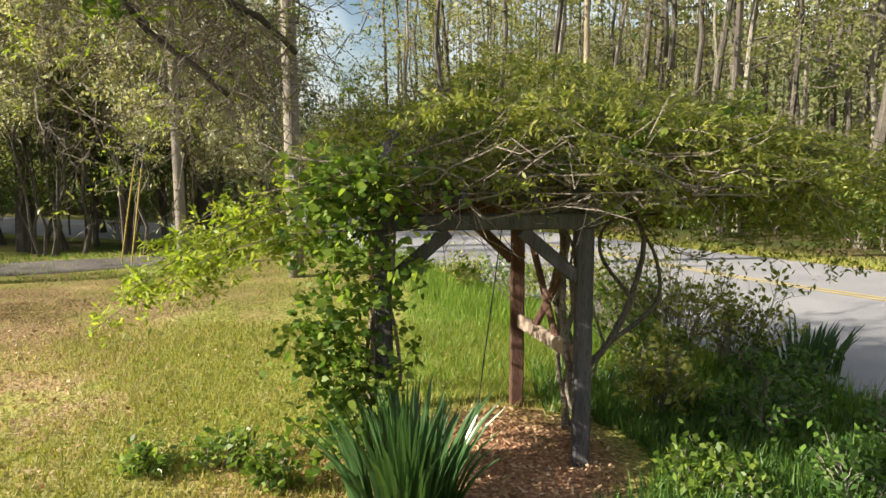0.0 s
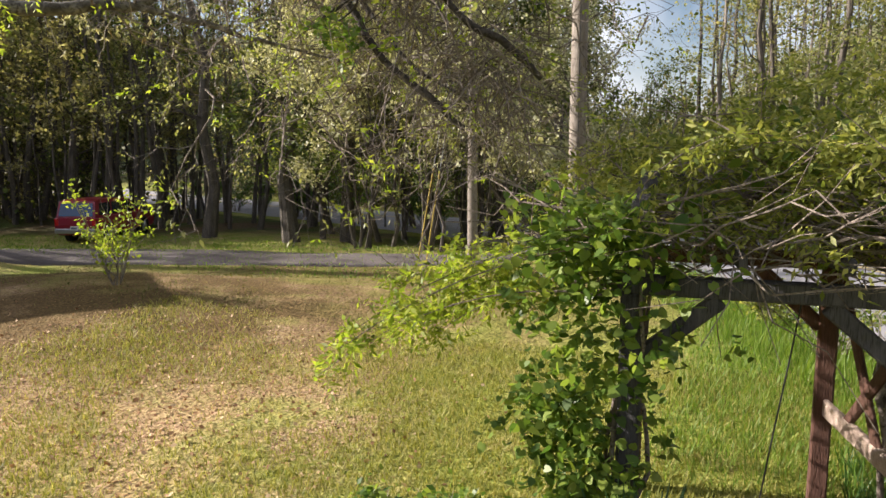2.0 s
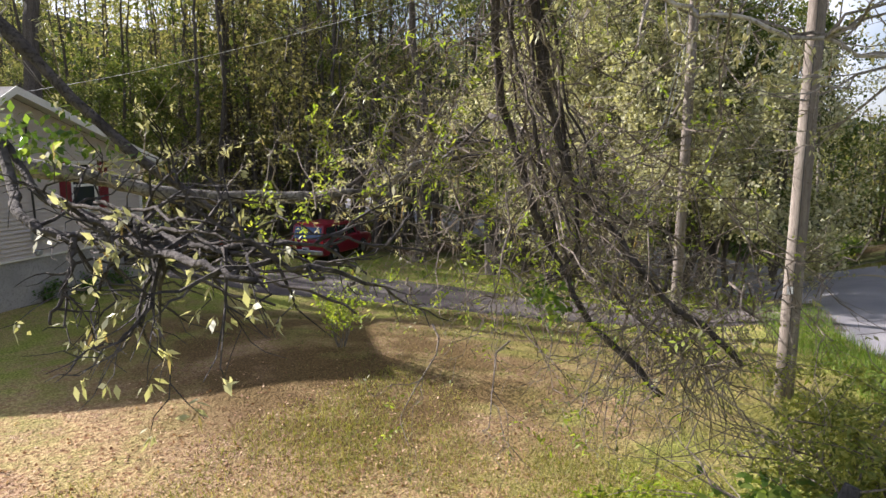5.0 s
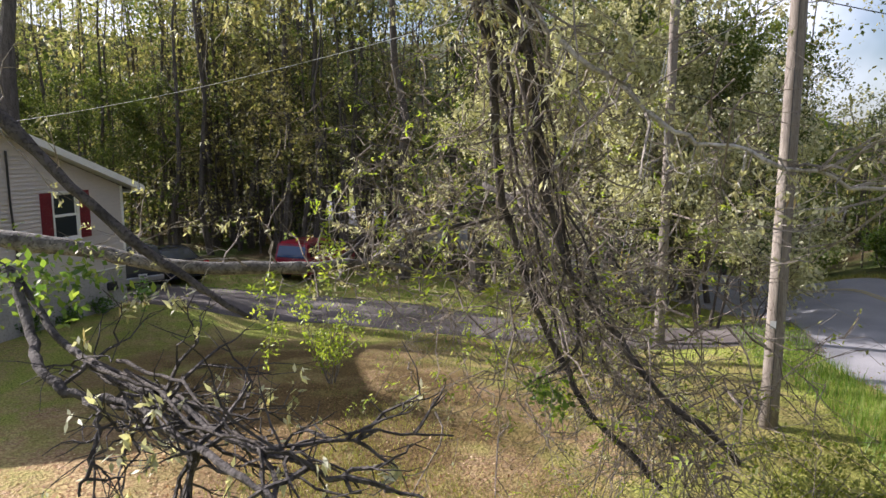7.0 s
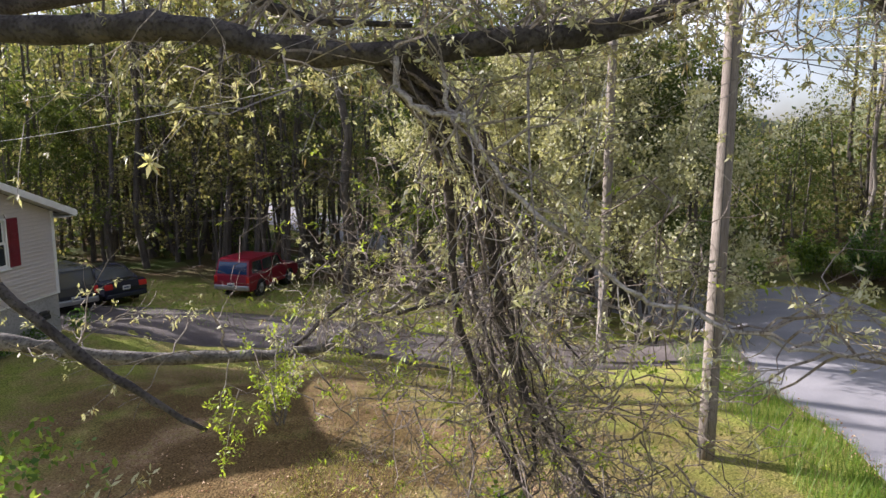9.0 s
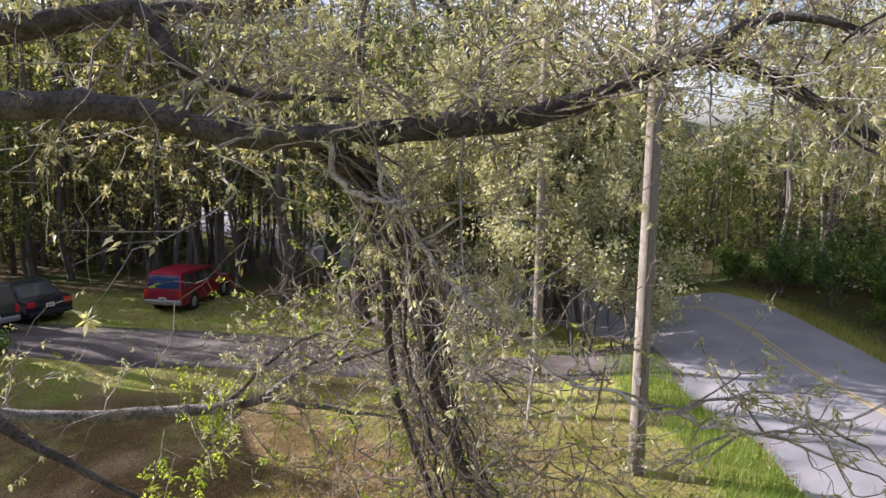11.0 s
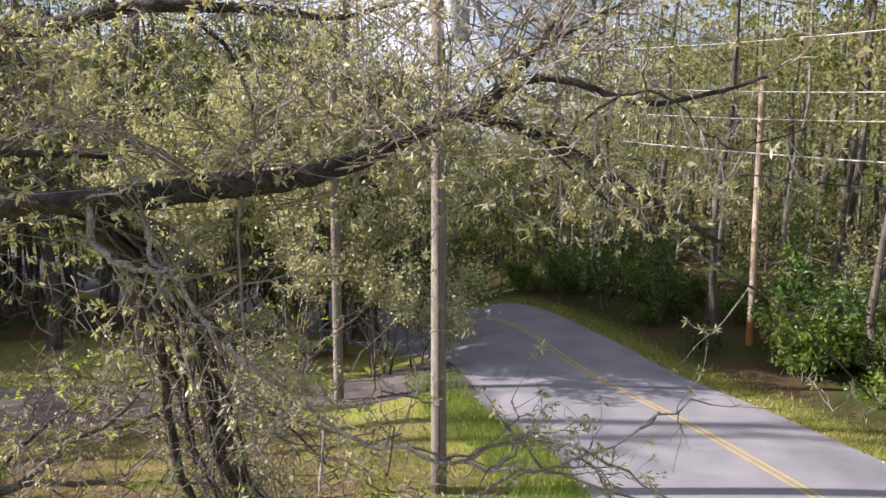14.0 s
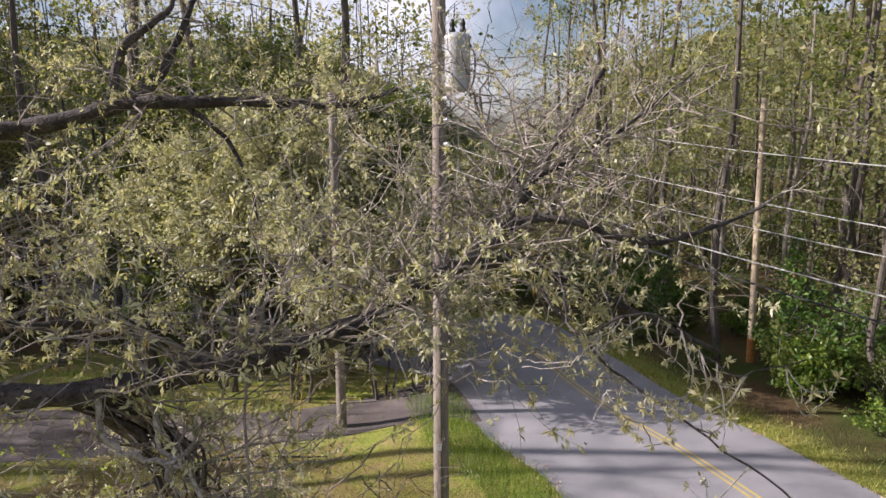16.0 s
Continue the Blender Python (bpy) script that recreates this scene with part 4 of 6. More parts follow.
FR, FL, RR, RL = Vector((1.06, 5.2, 0)), Vector((-0.44, 5.08, 0)), Vector((0.70, 6.5, 0)), Vector((-0.62, 6.42, 0))
Z = Vector((0, 0, 1))
arbor = empty("garden_arbor", "weathered grey timber arbor overgrown with vines", "arbor")
for p, mat in ((FR, M_ARBOR), (FL, M_ARBOR), (RR, M_ARBOR_RED), (RL, M_ARBOR_RED)):
    beam("post", p - Z * 0.2, p + Z * 1.84, 0.125, 0.125, mat, arbor, "red-brown rear post" if mat is M_ARBOR_RED else "", up=(0, 1, 0))
d = (FR - FL).normalized()
beam("front_beam", FL - d * 0.12 + Z * 1.895, FR + d * 0.10 + Z * 1.895, 0.10, 0.115, M_ARBOR, arbor)
beam("rear_beam", RL - d * 0.12 + Z * 1.895, RR + d * 0.10 + Z * 1.895, 0.10, 0.115, M_ARBOR_RED, arbor)
for a, b in ((FL, RL), (FR, RR)):
    e = (b - a).normalized()
    beam("side_beam", a - e * 0.15 + Z * 2.0, b + e * 0.15 + Z * 2.0, 0.06, 0.09, M_ARBOR, arbor)
beam("corner_brace", FL + d * 0.05 + Z * 1.46, FL + d * 0.48 + Z * 1.83, 0.08, 0.10, M_ARBOR, arbor)
beam("corner_brace", FR - d * 0.05 + Z * 1.46, FR - d * 0.48 + Z * 1.83, 0.08, 0.10, M_ARBOR, arbor)
beam("corner_brace", RR - d * 0.05 + Z * 1.42, RR - d * 0.48 + Z * 1.83, 0.08, 0.10, M_ARBOR_RED, arbor)
e = (RR - FR).normalized()
beam("side_rail", FR + e * 0.07 + Z * 0.84, RR - e * 0.05 + Z * 0.84, 0.045, 0.13, M_ARBOR_PALE, arbor, "pale side rail")
beam("side_slat", FR + e * 0.45 + Z * 0.84, FR + e * 1.25 + Z * 1.95, 0.035, 0.09, M_ARBOR_RED, arbor)
beam("side_slat", FR + e * 0.95 + Z * 0.84, FR + e * 0.30 + Z * 1.55, 0.035, 0.09, M_ARBOR_RED, arbor)
for k, f in enumerate((0.04, 0.36, 0.68, 0.98)):
    a, b = FL + (FR - FL) * f, RL + (RR - RL) * f
    e2 = (b - a).normalized()
    beam("rafter", a - e2 * 0.3 + Z * 2.09, b + e2 * 0.3 + Z * 2.09, 0.045, 0.09, M_ARBOR, arbor)
beam("roof_board", (-0.46, 4.96, 2.16), (-0.35, 5.06, 2.56), 0.10, 0.03, M_ARBOR, arbor, "slanting grey board end", up=(0, 1, 0))
beam("roof_board", (-0.35, 5.9, 2.16), (-0.25, 6.0, 2.5), 0.10, 0.03, M_ARBOR, arbor, up=(0, 1, 0))


part("cord", Geo().tube([(0.52, 5.9, 1.95), (0.44, 5.9, 1.3), (0.36, 5.9, 0.7), (0.28, 5.9, 0.02)], 0.006, 5), M_CABLE, arbor, "thin dark hanging cord")


# ---------------------------------------------------------------- branching wood
def wander(rng, a, b, n, wob):
    """A crooked line from a to b."""
    a, b = np.asarray(a, float), np.asarray(b, float)
    t = np.linspace(0, 1, n)[:, None]
    p = a + (b - a) * t
    L = np.linalg.norm(b - a)
    off = np.cumsum(rng.normal(size=(n, 3)), 0) * wob * L / math.sqrt(n)
    off -= off[0] + (off[-1] - off[0]) * t
    return p + off * np.sin(t * math.pi) ** 0.5


def grow(rng, g, tips, a, way, length, r, depth, droop=0.0, spread=0.8, kids=3, sides=5, bend=0.12):
    """A branch with branches of its own; tips gather twig ends and their ways."""
    way = np.asarray(way, float)
    way = way / np.linalg.norm(way)
    b = np.asarray(a) + way * length + np.array([0, 0, -droop * length])
    n = 5 if depth > 0 else 3
    p = wander(rng, a, b, n, bend)
    g.tube(p, np.linspace(r, r * 0.45, n), sides if depth > 0 else 3, cap=False)
    if depth <= 1:
        for f in ((0.5, 0.75, 1.0) if depth == 0 else (0.55, 0.85)):
            k = f * (n - 1)
            i = min(int(k), n - 2)
            tips.append((p[i] + (p[i + 1] - p[i]) * (k - i), way))
    if depth == 0:
        return
    for k in range(kids):
        f = rng.uniform(0.35, 1.0) if k else 1.0
        q = f * (n - 1)
        i = min(int(q), n - 2)
        base = p[i] + (p[i + 1] - p[i]) * (q - i)
        w = way + spread * rng.normal(size=3) * np.array([1, 1, 0.8])
        grow(rng, g, tips, base, w, length * rng.uniform(0.5, 0.8), r * 0.5, depth - 1, droop, spread, kids, max(3, sides - 1), bend)


def tip_arrays(tips):
    return np.array([t[0] for t in tips]), np.array([t[1] for t in tips])


# ---------------------------------------------------------------- tree over the arbor
def build_oak():
    rng = np.random.default_rng(11)
    oak = empty("oak_tree", "spreading oak with crooked limbs and young leaves", "tree")
    g = Geo()
    tx, ty = -10.6, 0.8
    g.tube([(tx, ty, -0.2), (tx, ty, 0.3), (tx + 0.05, ty, 1.5), (tx + 0.1, ty + 0.05, 3.5), (tx + 0.05, ty + 0.1, 6.0), (tx - 0.1, ty + 0.1, 9), (tx - 0.2, ty, 13), (tx, ty, 17)],
           [0.62, 0.46, 0.38, 0.35, 0.31, 0.25, 0.15, 0.05], 14)
    part("trunk", g, M_BARK_OAK, oak, smooth=True)
    limbs = {
        "high": ([(tx, ty, 5.6), (-7.8, 2.3, 6.6), (-6.2, 2.8, 6.9), (-5.1, 3.26, 6.88), (-4.46, 3.52, 6.88), (-3.99, 3.78, 6.83), (-3.64, 3.96, 6.72), (-2.94, 4.31, 6.68), (-2.29, 4.71, 6.76), (-1.98, 4.95, 6.78),
                  (-1.67, 5.21, 6.87), (-1.36, 5.47, 7.01), (-1.13, 5.76, 7.17), (-0.91, 6.02, 7.26), (-0.72, 6.27, 7.4), (-0.61, 6.55, 7.59), (-0.47, 6.98, 7.86), (-0.32, 7.48, 8.2), (0.1, 8.2, 8.9)], 0.15, 0.025, 0.075),
        "high_fork": ([(-0.85, 6.1, 7.28), (-0.6, 6.35, 7.22), (-0.3, 6.58, 7.08), (-0.03, 6.82, 6.92), (0.28, 7.08, 6.73), (0.8, 7.5, 6.4), (1.3, 7.9, 6.1)], 0.075, 0.022, 0),
        "right": ([(-0.66, 6.42, 7.48), (-0.45, 6.42, 7.56), (-0.13, 6.46, 7.55), (0.19, 6.52, 7.43), (0.58, 6.62, 7.37), (1.05, 6.95, 7.47), (1.5, 7.3, 7.62)], 0.045, 0.014, 0),
        "crest": ([(-0.55, 6.74, 7.7), (-0.72, 7.2, 7.98), (-1.06, 8.0, 8.25), (-1.3, 8.4, 8.7), (-1.5, 8.7, 9.2)], 0.030, 0.008, 0),
        "crest_b": ([(-0.47, 6.98, 7.86), (-0.14, 7.1, 8.04), (0.35, 7.4, 8.35), (0.9, 7.8, 8.8)], 0.032, 0.008, 0),
        "upper": ([(tx, ty, 6.6), (-7.6, 2.4, 7.2), (-6.2, 2.9, 7.45), (-5.26, 3.4, 7.48), (-4.87, 3.62, 7.47), (-4.52, 3.97, 7.59), (-4.38, 4.05, 7.57), (-4.13, 4.12, 7.2), (-3.99, 4.3, 7.07), (-3.69, 4.58, 6.97), (-3.2, 4.9, 6.95)], 0.11, 0.02, 0),
        "far": ([(tx, ty, 6.6), (-8.7, 4.6, 7.6), (-7.6, 6.8, 8.2), (-6.62, 7.55, 8.32), (-5.93, 7.72, 8.41), (-5.18, 7.92, 8.6), (-4.43, 8.1, 8.62), (-3.75, 8.57, 8.63), (-3.0, 9.0, 8.6), (-2.4, 9.3, 8.8)], 0.15, 0.025, 0),
        "far_fork": ([(-5.18, 7.92, 8.6), (-4.94, 8.13, 8.89), (-4.76, 8.37, 9.42), (-4.64, 8.59, 9.96), (-4.3, 8.8, 11)], 0.07, 0.02, 0),
        "far_fork_b": ([(-5.43, 7.88, 8.55), (-5.29, 8.0, 9.2), (-5.02, 8.22, 9.53), (-4.84, 8.42, 9.87), (-5.0, 8.6, 11)], 0.06, 0.02, 0),
        "far_drop": ([(-4.6, 8.08, 8.6), (-4.2, 8.3, 8.2), (-4.0, 8.4, 7.7), (-3.95, 8.5, 7.2)], 0.035, 0.012, 0),
        "low": ([(tx, ty, 3.6), (-8.6, 2.7, 4.2), (-7.33, 3.6, 4.12), (-6.97, 3.96, 4.02), (-6.54, 4.35, 3.91), (-5.58, 5.13, 3.89), (-5.16, 5.43, 3.94), (-4.94, 5.71, 3.97), (-4.7, 6.06, 4.24), (-4.52, 6.32, 4.33), (-4.1, 6.5, 4.75)], 0.11, 0.015, 0),
        "low_fork": ([(-4.96, 5.69, 3.96), (-4.41, 6.16, 3.79), (-4.01, 6.54, 3.66), (-3.4, 6.9, 3.5)], 0.032, 0.010, 0),
        "broken": ([(tx, ty, 6.2), (-8.0, 2.2, 6.4), (-6.9, 2.6, 5.85), (-6.5, 2.82, 5.44), (-6.01, 3.12, 4.88), (-5.44, 3.48, 4.31), (-5.16, 3.67, 4.08), (-4.85, 3.88, 3.83), (-4.68, 4.0, 3.72)], 0.085, 0.018, 0),
        "near": ([(-8.7, 1.5, 4.5), (-6.4, 1.6, 4.8), (-4.8, 1.85, 4.72), (-4.0, 1.95, 4.5), (-3.58, 1.92, 4.22), (-3.23, 1.82, 4.14), (-3.04, 1.84, 4.07), (-2.85, 1.92, 4.05), (-2.6, 1.96, 4.06), (-2.25, 1.9, 4.07), (-1.93, 1.87, 4.08), (-1.62, 1.83, 4.08), (-1.43, 1.86, 4.06)], 0.034, 0.011, 0),
        "near_b": ([(-4.4, 1.9, 4.65), (-3.95, 2.0, 4.45), (-3.56, 2.03, 4.2), (-3.14, 2.01, 4.14), (-2.8, 2.01, 4.1), (-2.5, 2.04, 4.1), (-2.04, 1.96, 4.1), (-1.83, 1.97, 4.1), (-1.54, 2.03, 4.08), (-1.36, 2.06, 4.05)], 0.022, 0.007, 0),
        "near_c": ([(-2.85, 1.92, 4.05), (-2.77, 1.86, 3.95), (-2.71, 1.78, 3.82), (-2.69, 1.73, 3.72)], 0.015, 0.006, 0),
        "near_d": ([(-1.85, 1.95, 4.1), (-1.7, 2.01, 4.12), (-1.59, 2.18, 4.12), (-1.5, 2.35, 4.12), (-1.36, 2.54, 4.08)], 0.010, 0.004, 0),
        "drape": ([(-4.1, 6.5, 4.75), (-3.4, 6.3, 4.5), (-2.9, 6.0, 4.0), (-2.5, 5.8, 3.6), (-2.1, 5.6, 3.25), (-1.6, 5.5, 3.0)], 0.03, 0.008, 0),
        "drape_b": ([(-4.4, 6.2, 4.3), (-3.9, 7.0, 4.4), (-3.5, 7.3, 4.3), (-3.0, 7.4, 3.9), (-2.5, 7.3, 3.5)], 0.03, 0.008, 0),
        "drape_c": ([(-5.2, 5.4, 3.95), (-5.0, 6.4, 4.4), (-4.2, 7.6, 4.5), (-3.2, 8.6, 4.2)], 0.028, 0.008, 0),
        "pale": ([(-2.87, 4.28, 6.65), (-2.79, 4.23, 6.39), (-2.52, 4.3, 6.28), (-2.34, 4.34, 6.22), (-2.08, 4.36, 5.83), (-1.72, 4.46, 5.54), (-1.43, 4.52, 5.29), (-1.16, 4.59, 5.17), (-0.8, 4.72, 5.07), (-0.49, 4.88, 4.95), (-0.1, 5.1, 4.92), (0.3, 5.3, 5.0), (0.6, 5.5, 5.2)], 0.021, 0.007, 0),
        "pale_b": ([(-2.61, 4.43, 6.62), (-2.52, 4.37, 6.35), (-2.34, 4.34, 6.22)], 0.014, 0.016, 0),
        "arch": ([(-0.3, 6.58, 7.1), (-0.15, 5.6, 7.22), (-0.05, 4.9, 7.1), (0.08, 4.52, 7.17), (0.19, 4.52, 7.26), (0.37, 4.52, 7.3), (0.54, 4.52, 7.22), (0.66, 4.52, 7.11), (0.8, 4.5, 7.0), (0.94, 4.5, 7.03), (1.15, 4.5, 7.11)], 0.009, 0.004, 0),
        "curl": ([(0.54, 4.52, 7.22), (0.61, 4.5, 6.96), (0.54, 4.48, 6.85), (0.41, 4.47, 6.86), (0.23, 4.47, 6.89), (0.16, 4.47, 6.87), (0.15, 4.47, 6.8)], 0.006, 0.003, 0),
        "curl_b": ([(0.22, 4.47, 6.88), (0.25, 4.5, 6.74), (0.36, 4.52, 6.69), (0.51, 4.54, 6.72), (0.57, 4.54, 6.79)], 0.005, 0.003, 0),
        "curl_c": ([(0.19, 4.52, 7.25), (0.05, 4.5, 7.08), (-0.04, 4.5, 7.01), (-0.23, 4.5, 7.0), (-0.38, 4.5, 7.05)], 0.005, 0.003, 0),
        "curl_d": ([(0.34, 4.52, 7.29), (0.18, 4.55, 7.12), (0.05, 4.55, 7.05), (-0.07, 4.55, 6.97), (-0.3, 4.55, 6.95)], 0.005, 0.003, 0),
        "reach": ([(-0.45, 6.4, 7.15), (-0.3, 6.0, 7.05), (-0.12, 5.68, 6.92), (0.24, 5.5, 6.63), (0.57, 5.34, 6.47), (0.92, 5.28, 6.23), (1.33, 5.23, 5.98), (1.8, 5.2, 5.5)], 0.013, 0.006, 0),
    }
    ends, tips = {}, []
    tw, dark = Geo(), Geo()
    for key, (pts, r0, r1, mid) in limbs.items():
        n = len(pts) * 4
        p = curve_points(pts, n)
        p[1:-1] += rng.normal(size=(n - 2, 3)) * (0.014 if key[:4] == "pale" else 0.006)
        rad = np.linspace(r0, r1, n) * (1 + 0.10 * rng.normal(size=n))
        if mid:
            t = np.linspace(0, 1, n)
            rad = np.interp(t, [0, 0.2, 0.6, 0.8, 1], [r0, 0.095, mid, 0.052, r1]) * (1 + 0.08 * rng.normal(size=n))
        part("limb", Geo().tube(p, rad, 9), M_PALE_TWIG if key[:4] in ("pale", "curl") else M_LICHEN if key[:3] == "low" else M_BARK_OAK, oak, smooth=True)
        ends[key] = p
    # side shoots: limb, from, to along it, how many, their length, levels, lift
    for key, f0, f1, count, length, depth, lift in (("high", 0.3, 1.0, 125, 0.95, 2, 0.6), ("high_fork", 0.1, 1, 13, 0.6, 2, 0.3), ("upper", 0.35, 1, 30, 0.9, 2, 0.4), ("far", 0.3, 1, 44, 1.3, 2, 0.1),
                                                    ("far_fork", 0, 1, 12, 1.1, 2, 0.4), ("far_fork_b", 0, 1, 10, 1.0, 2, 0.4), ("far_drop", 0, 1, 5, 0.5, 1, -0.4), ("low", 0.3, 1, 20, 0.75, 2, 0.5), ("low_fork", 0, 1, 10, 0.6, 1, 0.3),
                                                    ("broken", 0.2, 0.9, 5, 0.5, 1, 0.0), ("near", 0.45, 1, 16, 0.34, 2, -0.12), ("near_b", 0.4, 1, 15, 0.3, 2, -0.05), ("near_c", 0.2, 1, 6, 0.2, 1, -0.3), ("near_d", 0.1, 1, 14, 0.24, 1, -0.05), ("drape", 0.1, 1, 56, 0.5, 2, -0.1), ("drape_b", 0.1, 1, 40, 0.55, 2, 0.0), ("drape_c", 0.1, 1, 42, 0.6, 2, 0.1), ("pale", 0.2, 1, 40, 0.5, 2, 0.05), ("right", 0.1, 1, 22, 0.6, 2, 0.3), ("crest", 0.1, 1, 26, 0.8, 2, 0.5), ("crest_b", 0.1, 1, 26, 0.8, 2, 0.5), ("reach", 0.3, 1, 6, 0.4, 1, 0.1)):
        p = ends[key]
        for k in range(count):
            i = int(rng.uniform(f0, f1) * (len(p) - 2))
            way = rng.normal(size=3) * np.array([1, 1, 0.7]) + np.array([0.25, 0.35, lift])
            grow(rng, dark if key[:4] == "near" else tw, tips, p[i], way, length * rng.uniform(0.5, 1.3), 0.012 if depth > 1 else 0.008, depth, 0.05, 0.7, 3, 4, 0.16)
    p = ends["near_b"]
    for k in range(8):
        off = rng.normal(size=3) * np.array([0.07, 0.07, 0.05])
        i0, i1 = int(rng.uniform(0.35, 0.55) * len(p)), int(rng.uniform(0.75, 1.0) * len(p))
        q = p[i0:i1] + off + np.cumsum(rng.normal(size=(i1 - i0, 3)), 0) * 0.008 + np.linspace(0, 1, i1 - i0)[:, None] * np.array([0.12, 0.1, -0.06]) * rng.uniform(0, 1.2)
        part("thin_stem", Geo().tube(q, np.linspace(0.011, 0.004, len(q)), 5), M_VINE_DARK, oak, smooth=True)
    part("twigwork", tw, M_TWIG, oak, kind="stuff")
    part("twigwork", dark, M_BARK_OAK, oak, "dark lichen-spotted twigs", kind="stuff")
    # bleached twigs that hang and curl up again at their ends
    pale, ptips = Geo(), []
    for key, f0, count, size in (("arch", 0.3, 16, 0.30), ("curl", 0.2, 6, 0.2), ("curl_b", 0.2, 5, 0.2), ("reach", 0.2, 8, 0.4), ("right", 0.3, 9, 0.45), ("high_fork", 0.3, 6, 0.4), ("pale", 0.1, 20, 0.4), ("high", 0.5, 22, 0.4), ("low", 0.5, 6, 0.35)):
        p = ends[key]
        for k in range(count):
            a = p[int(rng.uniform(f0, 1) * (len(p) - 1))]
            L, ang = size * rng.uniform(0.5, 1.3), rng.uniform(0, 2 * math.pi)
            out = np.array([math.cos(ang), math.sin(ang) * 0.7, 0]) * rng.uniform(0.5, 1.1)
            t = np.linspace(0, 1, 9)[:, None]
            line = a + out * L * t ** 1.2 + np.array([0, 0, -1.0]) * L * np.sin(t * rng.uniform(1.6, 2.9)) * rng.uniform(0.5, 0.9) + np.cumsum(rng.normal(size=(9, 3)), 0) * 0.012 * L / 0.4
            line += a - line[0]
            pale.tube(line, np.linspace(0.0055, 0.0022, 9), 4, cap=False)
            ptips += [(line[-1], line[-1] - line[-2])] + [(line[i], rng.normal(size=3) * 0.02) for i in (5, 7) if rng.uniform() < 0.4]
            if rng.uniform() < 0.7:
                i = int(rng.integers(3, 7))
                side = line[i] + np.cumsum(rng.normal(size=(4, 3)) * 0.25 + (line[i] - line[i - 1]) / 0.05, 0) * 0.035 * L / 0.3
                pale.tube(np.vstack([line[i], side]), np.linspace(0.004, 0.002, 5), 4, cap=False)
                ptips.append((side[-1], side[-1] - side[-2]))
    part("curled_twigwork", pale, M_PALE_TWIG, oak, "bleached curling twigs", kind="stuff")
    c, w = tip_arrays(ptips)
    c, w = np.repeat(c, 12, 0), np.repeat(unit(w + 1e-6), 12, 0) + rng.normal(size=(12 * len(c), 3)) * 0.6
    part("tuft_mass", array_mesh("tuft_mass", leaves(rng, c, np.full(len(c), 0.048), 0.24, 0.3, w), 4, L_TUFT), None, oak, "pale tan star-shaped leaf tufts", kind="stuff")
    c, w = tip_arrays(tips)
    close = (np.hypot(c[:, 0], c[:, 1] - 0.6) < 3.6) & (c[:, 2] < 5.2)
    keep = rng.uniform(size=len(c)) < np.where(close, 0.06, np.where(c[:, 2] < 5.2, 0.22, np.where((c[:, 2] > 7.6) & (c[:, 0] > -1.6), 0.09, 0.40)))
    c, w = c[keep], w[keep]
    big = c[(rng.uniform(size=len(c)) < 0.16) & (c[:, 2] > 5.6)]
    big = np.repeat(big, 11, 0)
    part("tuft_mass", array_mesh("tuft_mass", leaves(rng, big, np.full(len(big), 0.058), 0.25, 0.4), 4, L_TUFT), None, oak, "pale tan star-shaped leaf tufts", kind="stuff")
    tuft = bunch(rng, c, 6, 0.014)
    part("foliage", array_mesh("foliage", leaves(rng, tuft, np.full(len(tuft), 0.052), 0.36, 0.35, np.repeat(w, 6, 0) * 0.5), 4, L_OAK), None, oak, "small yellow-green young leaves", kind="stuff")
    some = c[rng.uniform(size=len(c)) < 0.12]
    hang = np.repeat(some, 3, 0) + rng.normal(size=(3 * len(some), 3)) * 0.015
    part("catkin_mass", array_mesh("catkin_mass", leaves(rng, hang, np.full(len(hang), 0.07), 0.14, 3.0), 4, L_CATKIN), None, oak, "tan hanging catkins", kind="stuff")
    mass = bunch(rng, np.array([-3.9, 2.1, 4.42]) + rng.normal(size=(46, 3)) * np.array([0.28, 0.2, 0.10]), 9, 0.05)
    part("leaf_mass", array_mesh("leaf_mass", leaves(rng, mass, np.full(len(mass), 0.05), 0.55, 0.2), 4, L_BROAD), None, oak, "fresh green leaf mass", kind="stuff")
    shoots, lit = Geo(), []
    for x, y, z, L in ((-4.1, 4.35, 4.55, 0.45), (-4.35, 4.3, 4.2, 0.4), (-4.75, 4.2, 3.75, 0.35), (-4.6, 4.0, 4.1, 0.3), (-3.2, 4.6, 4.55, 0.3), (-3.7, 4.5, 4.5, 0.4), (-2.9, 5.0, 4.2, 0.3), (-3.3, 5.6, 3.6, 0.35), (-2.7, 5.4, 3.9, 0.3)):
        p = wander(rng, (x + 0.25, y, z + 0.3), (x, y, z - L), 7, 0.12)
        shoots.tube(p, np.linspace(0.006, 0.002, 7), 4, cap=False)
        lit += [p[i] for i in (2, 3, 4, 5, 6) for _ in range(3)]
    lit = np.array(lit)
    part("shoot_stem", shoots, M_TWIG, oak, kind="stuff")
    part("shoot_leaves", array_mesh("shoot_leaves", compound(rng, lit, rng.normal(size=lit.shape) + np.array([0, 0, -0.5]), np.full(len(lit), 0.14), 0.05, 4), 4, L_BRIGHT), None, oak, "lime-green hanging leaf sprays", kind="stuff")
    # the upper crown, out of view; its leaves are added to dim the lawn
    up, upt = Geo(), []
    for k in range(9):
        a = 2 * math.pi * k / 9
        grow(rng, up, upt, (tx - 0.1, ty, 8 + 0.5 * k), (math.cos(a) - 0.3, math.sin(a) - 0.3, 0.7), 2.6, 0.07, 3, 0, 0.6, 3, 5)
    part("upper_crown", up, M_BARK_OAK, oak, kind="stuff")
    c, w = tip_arrays(upt)
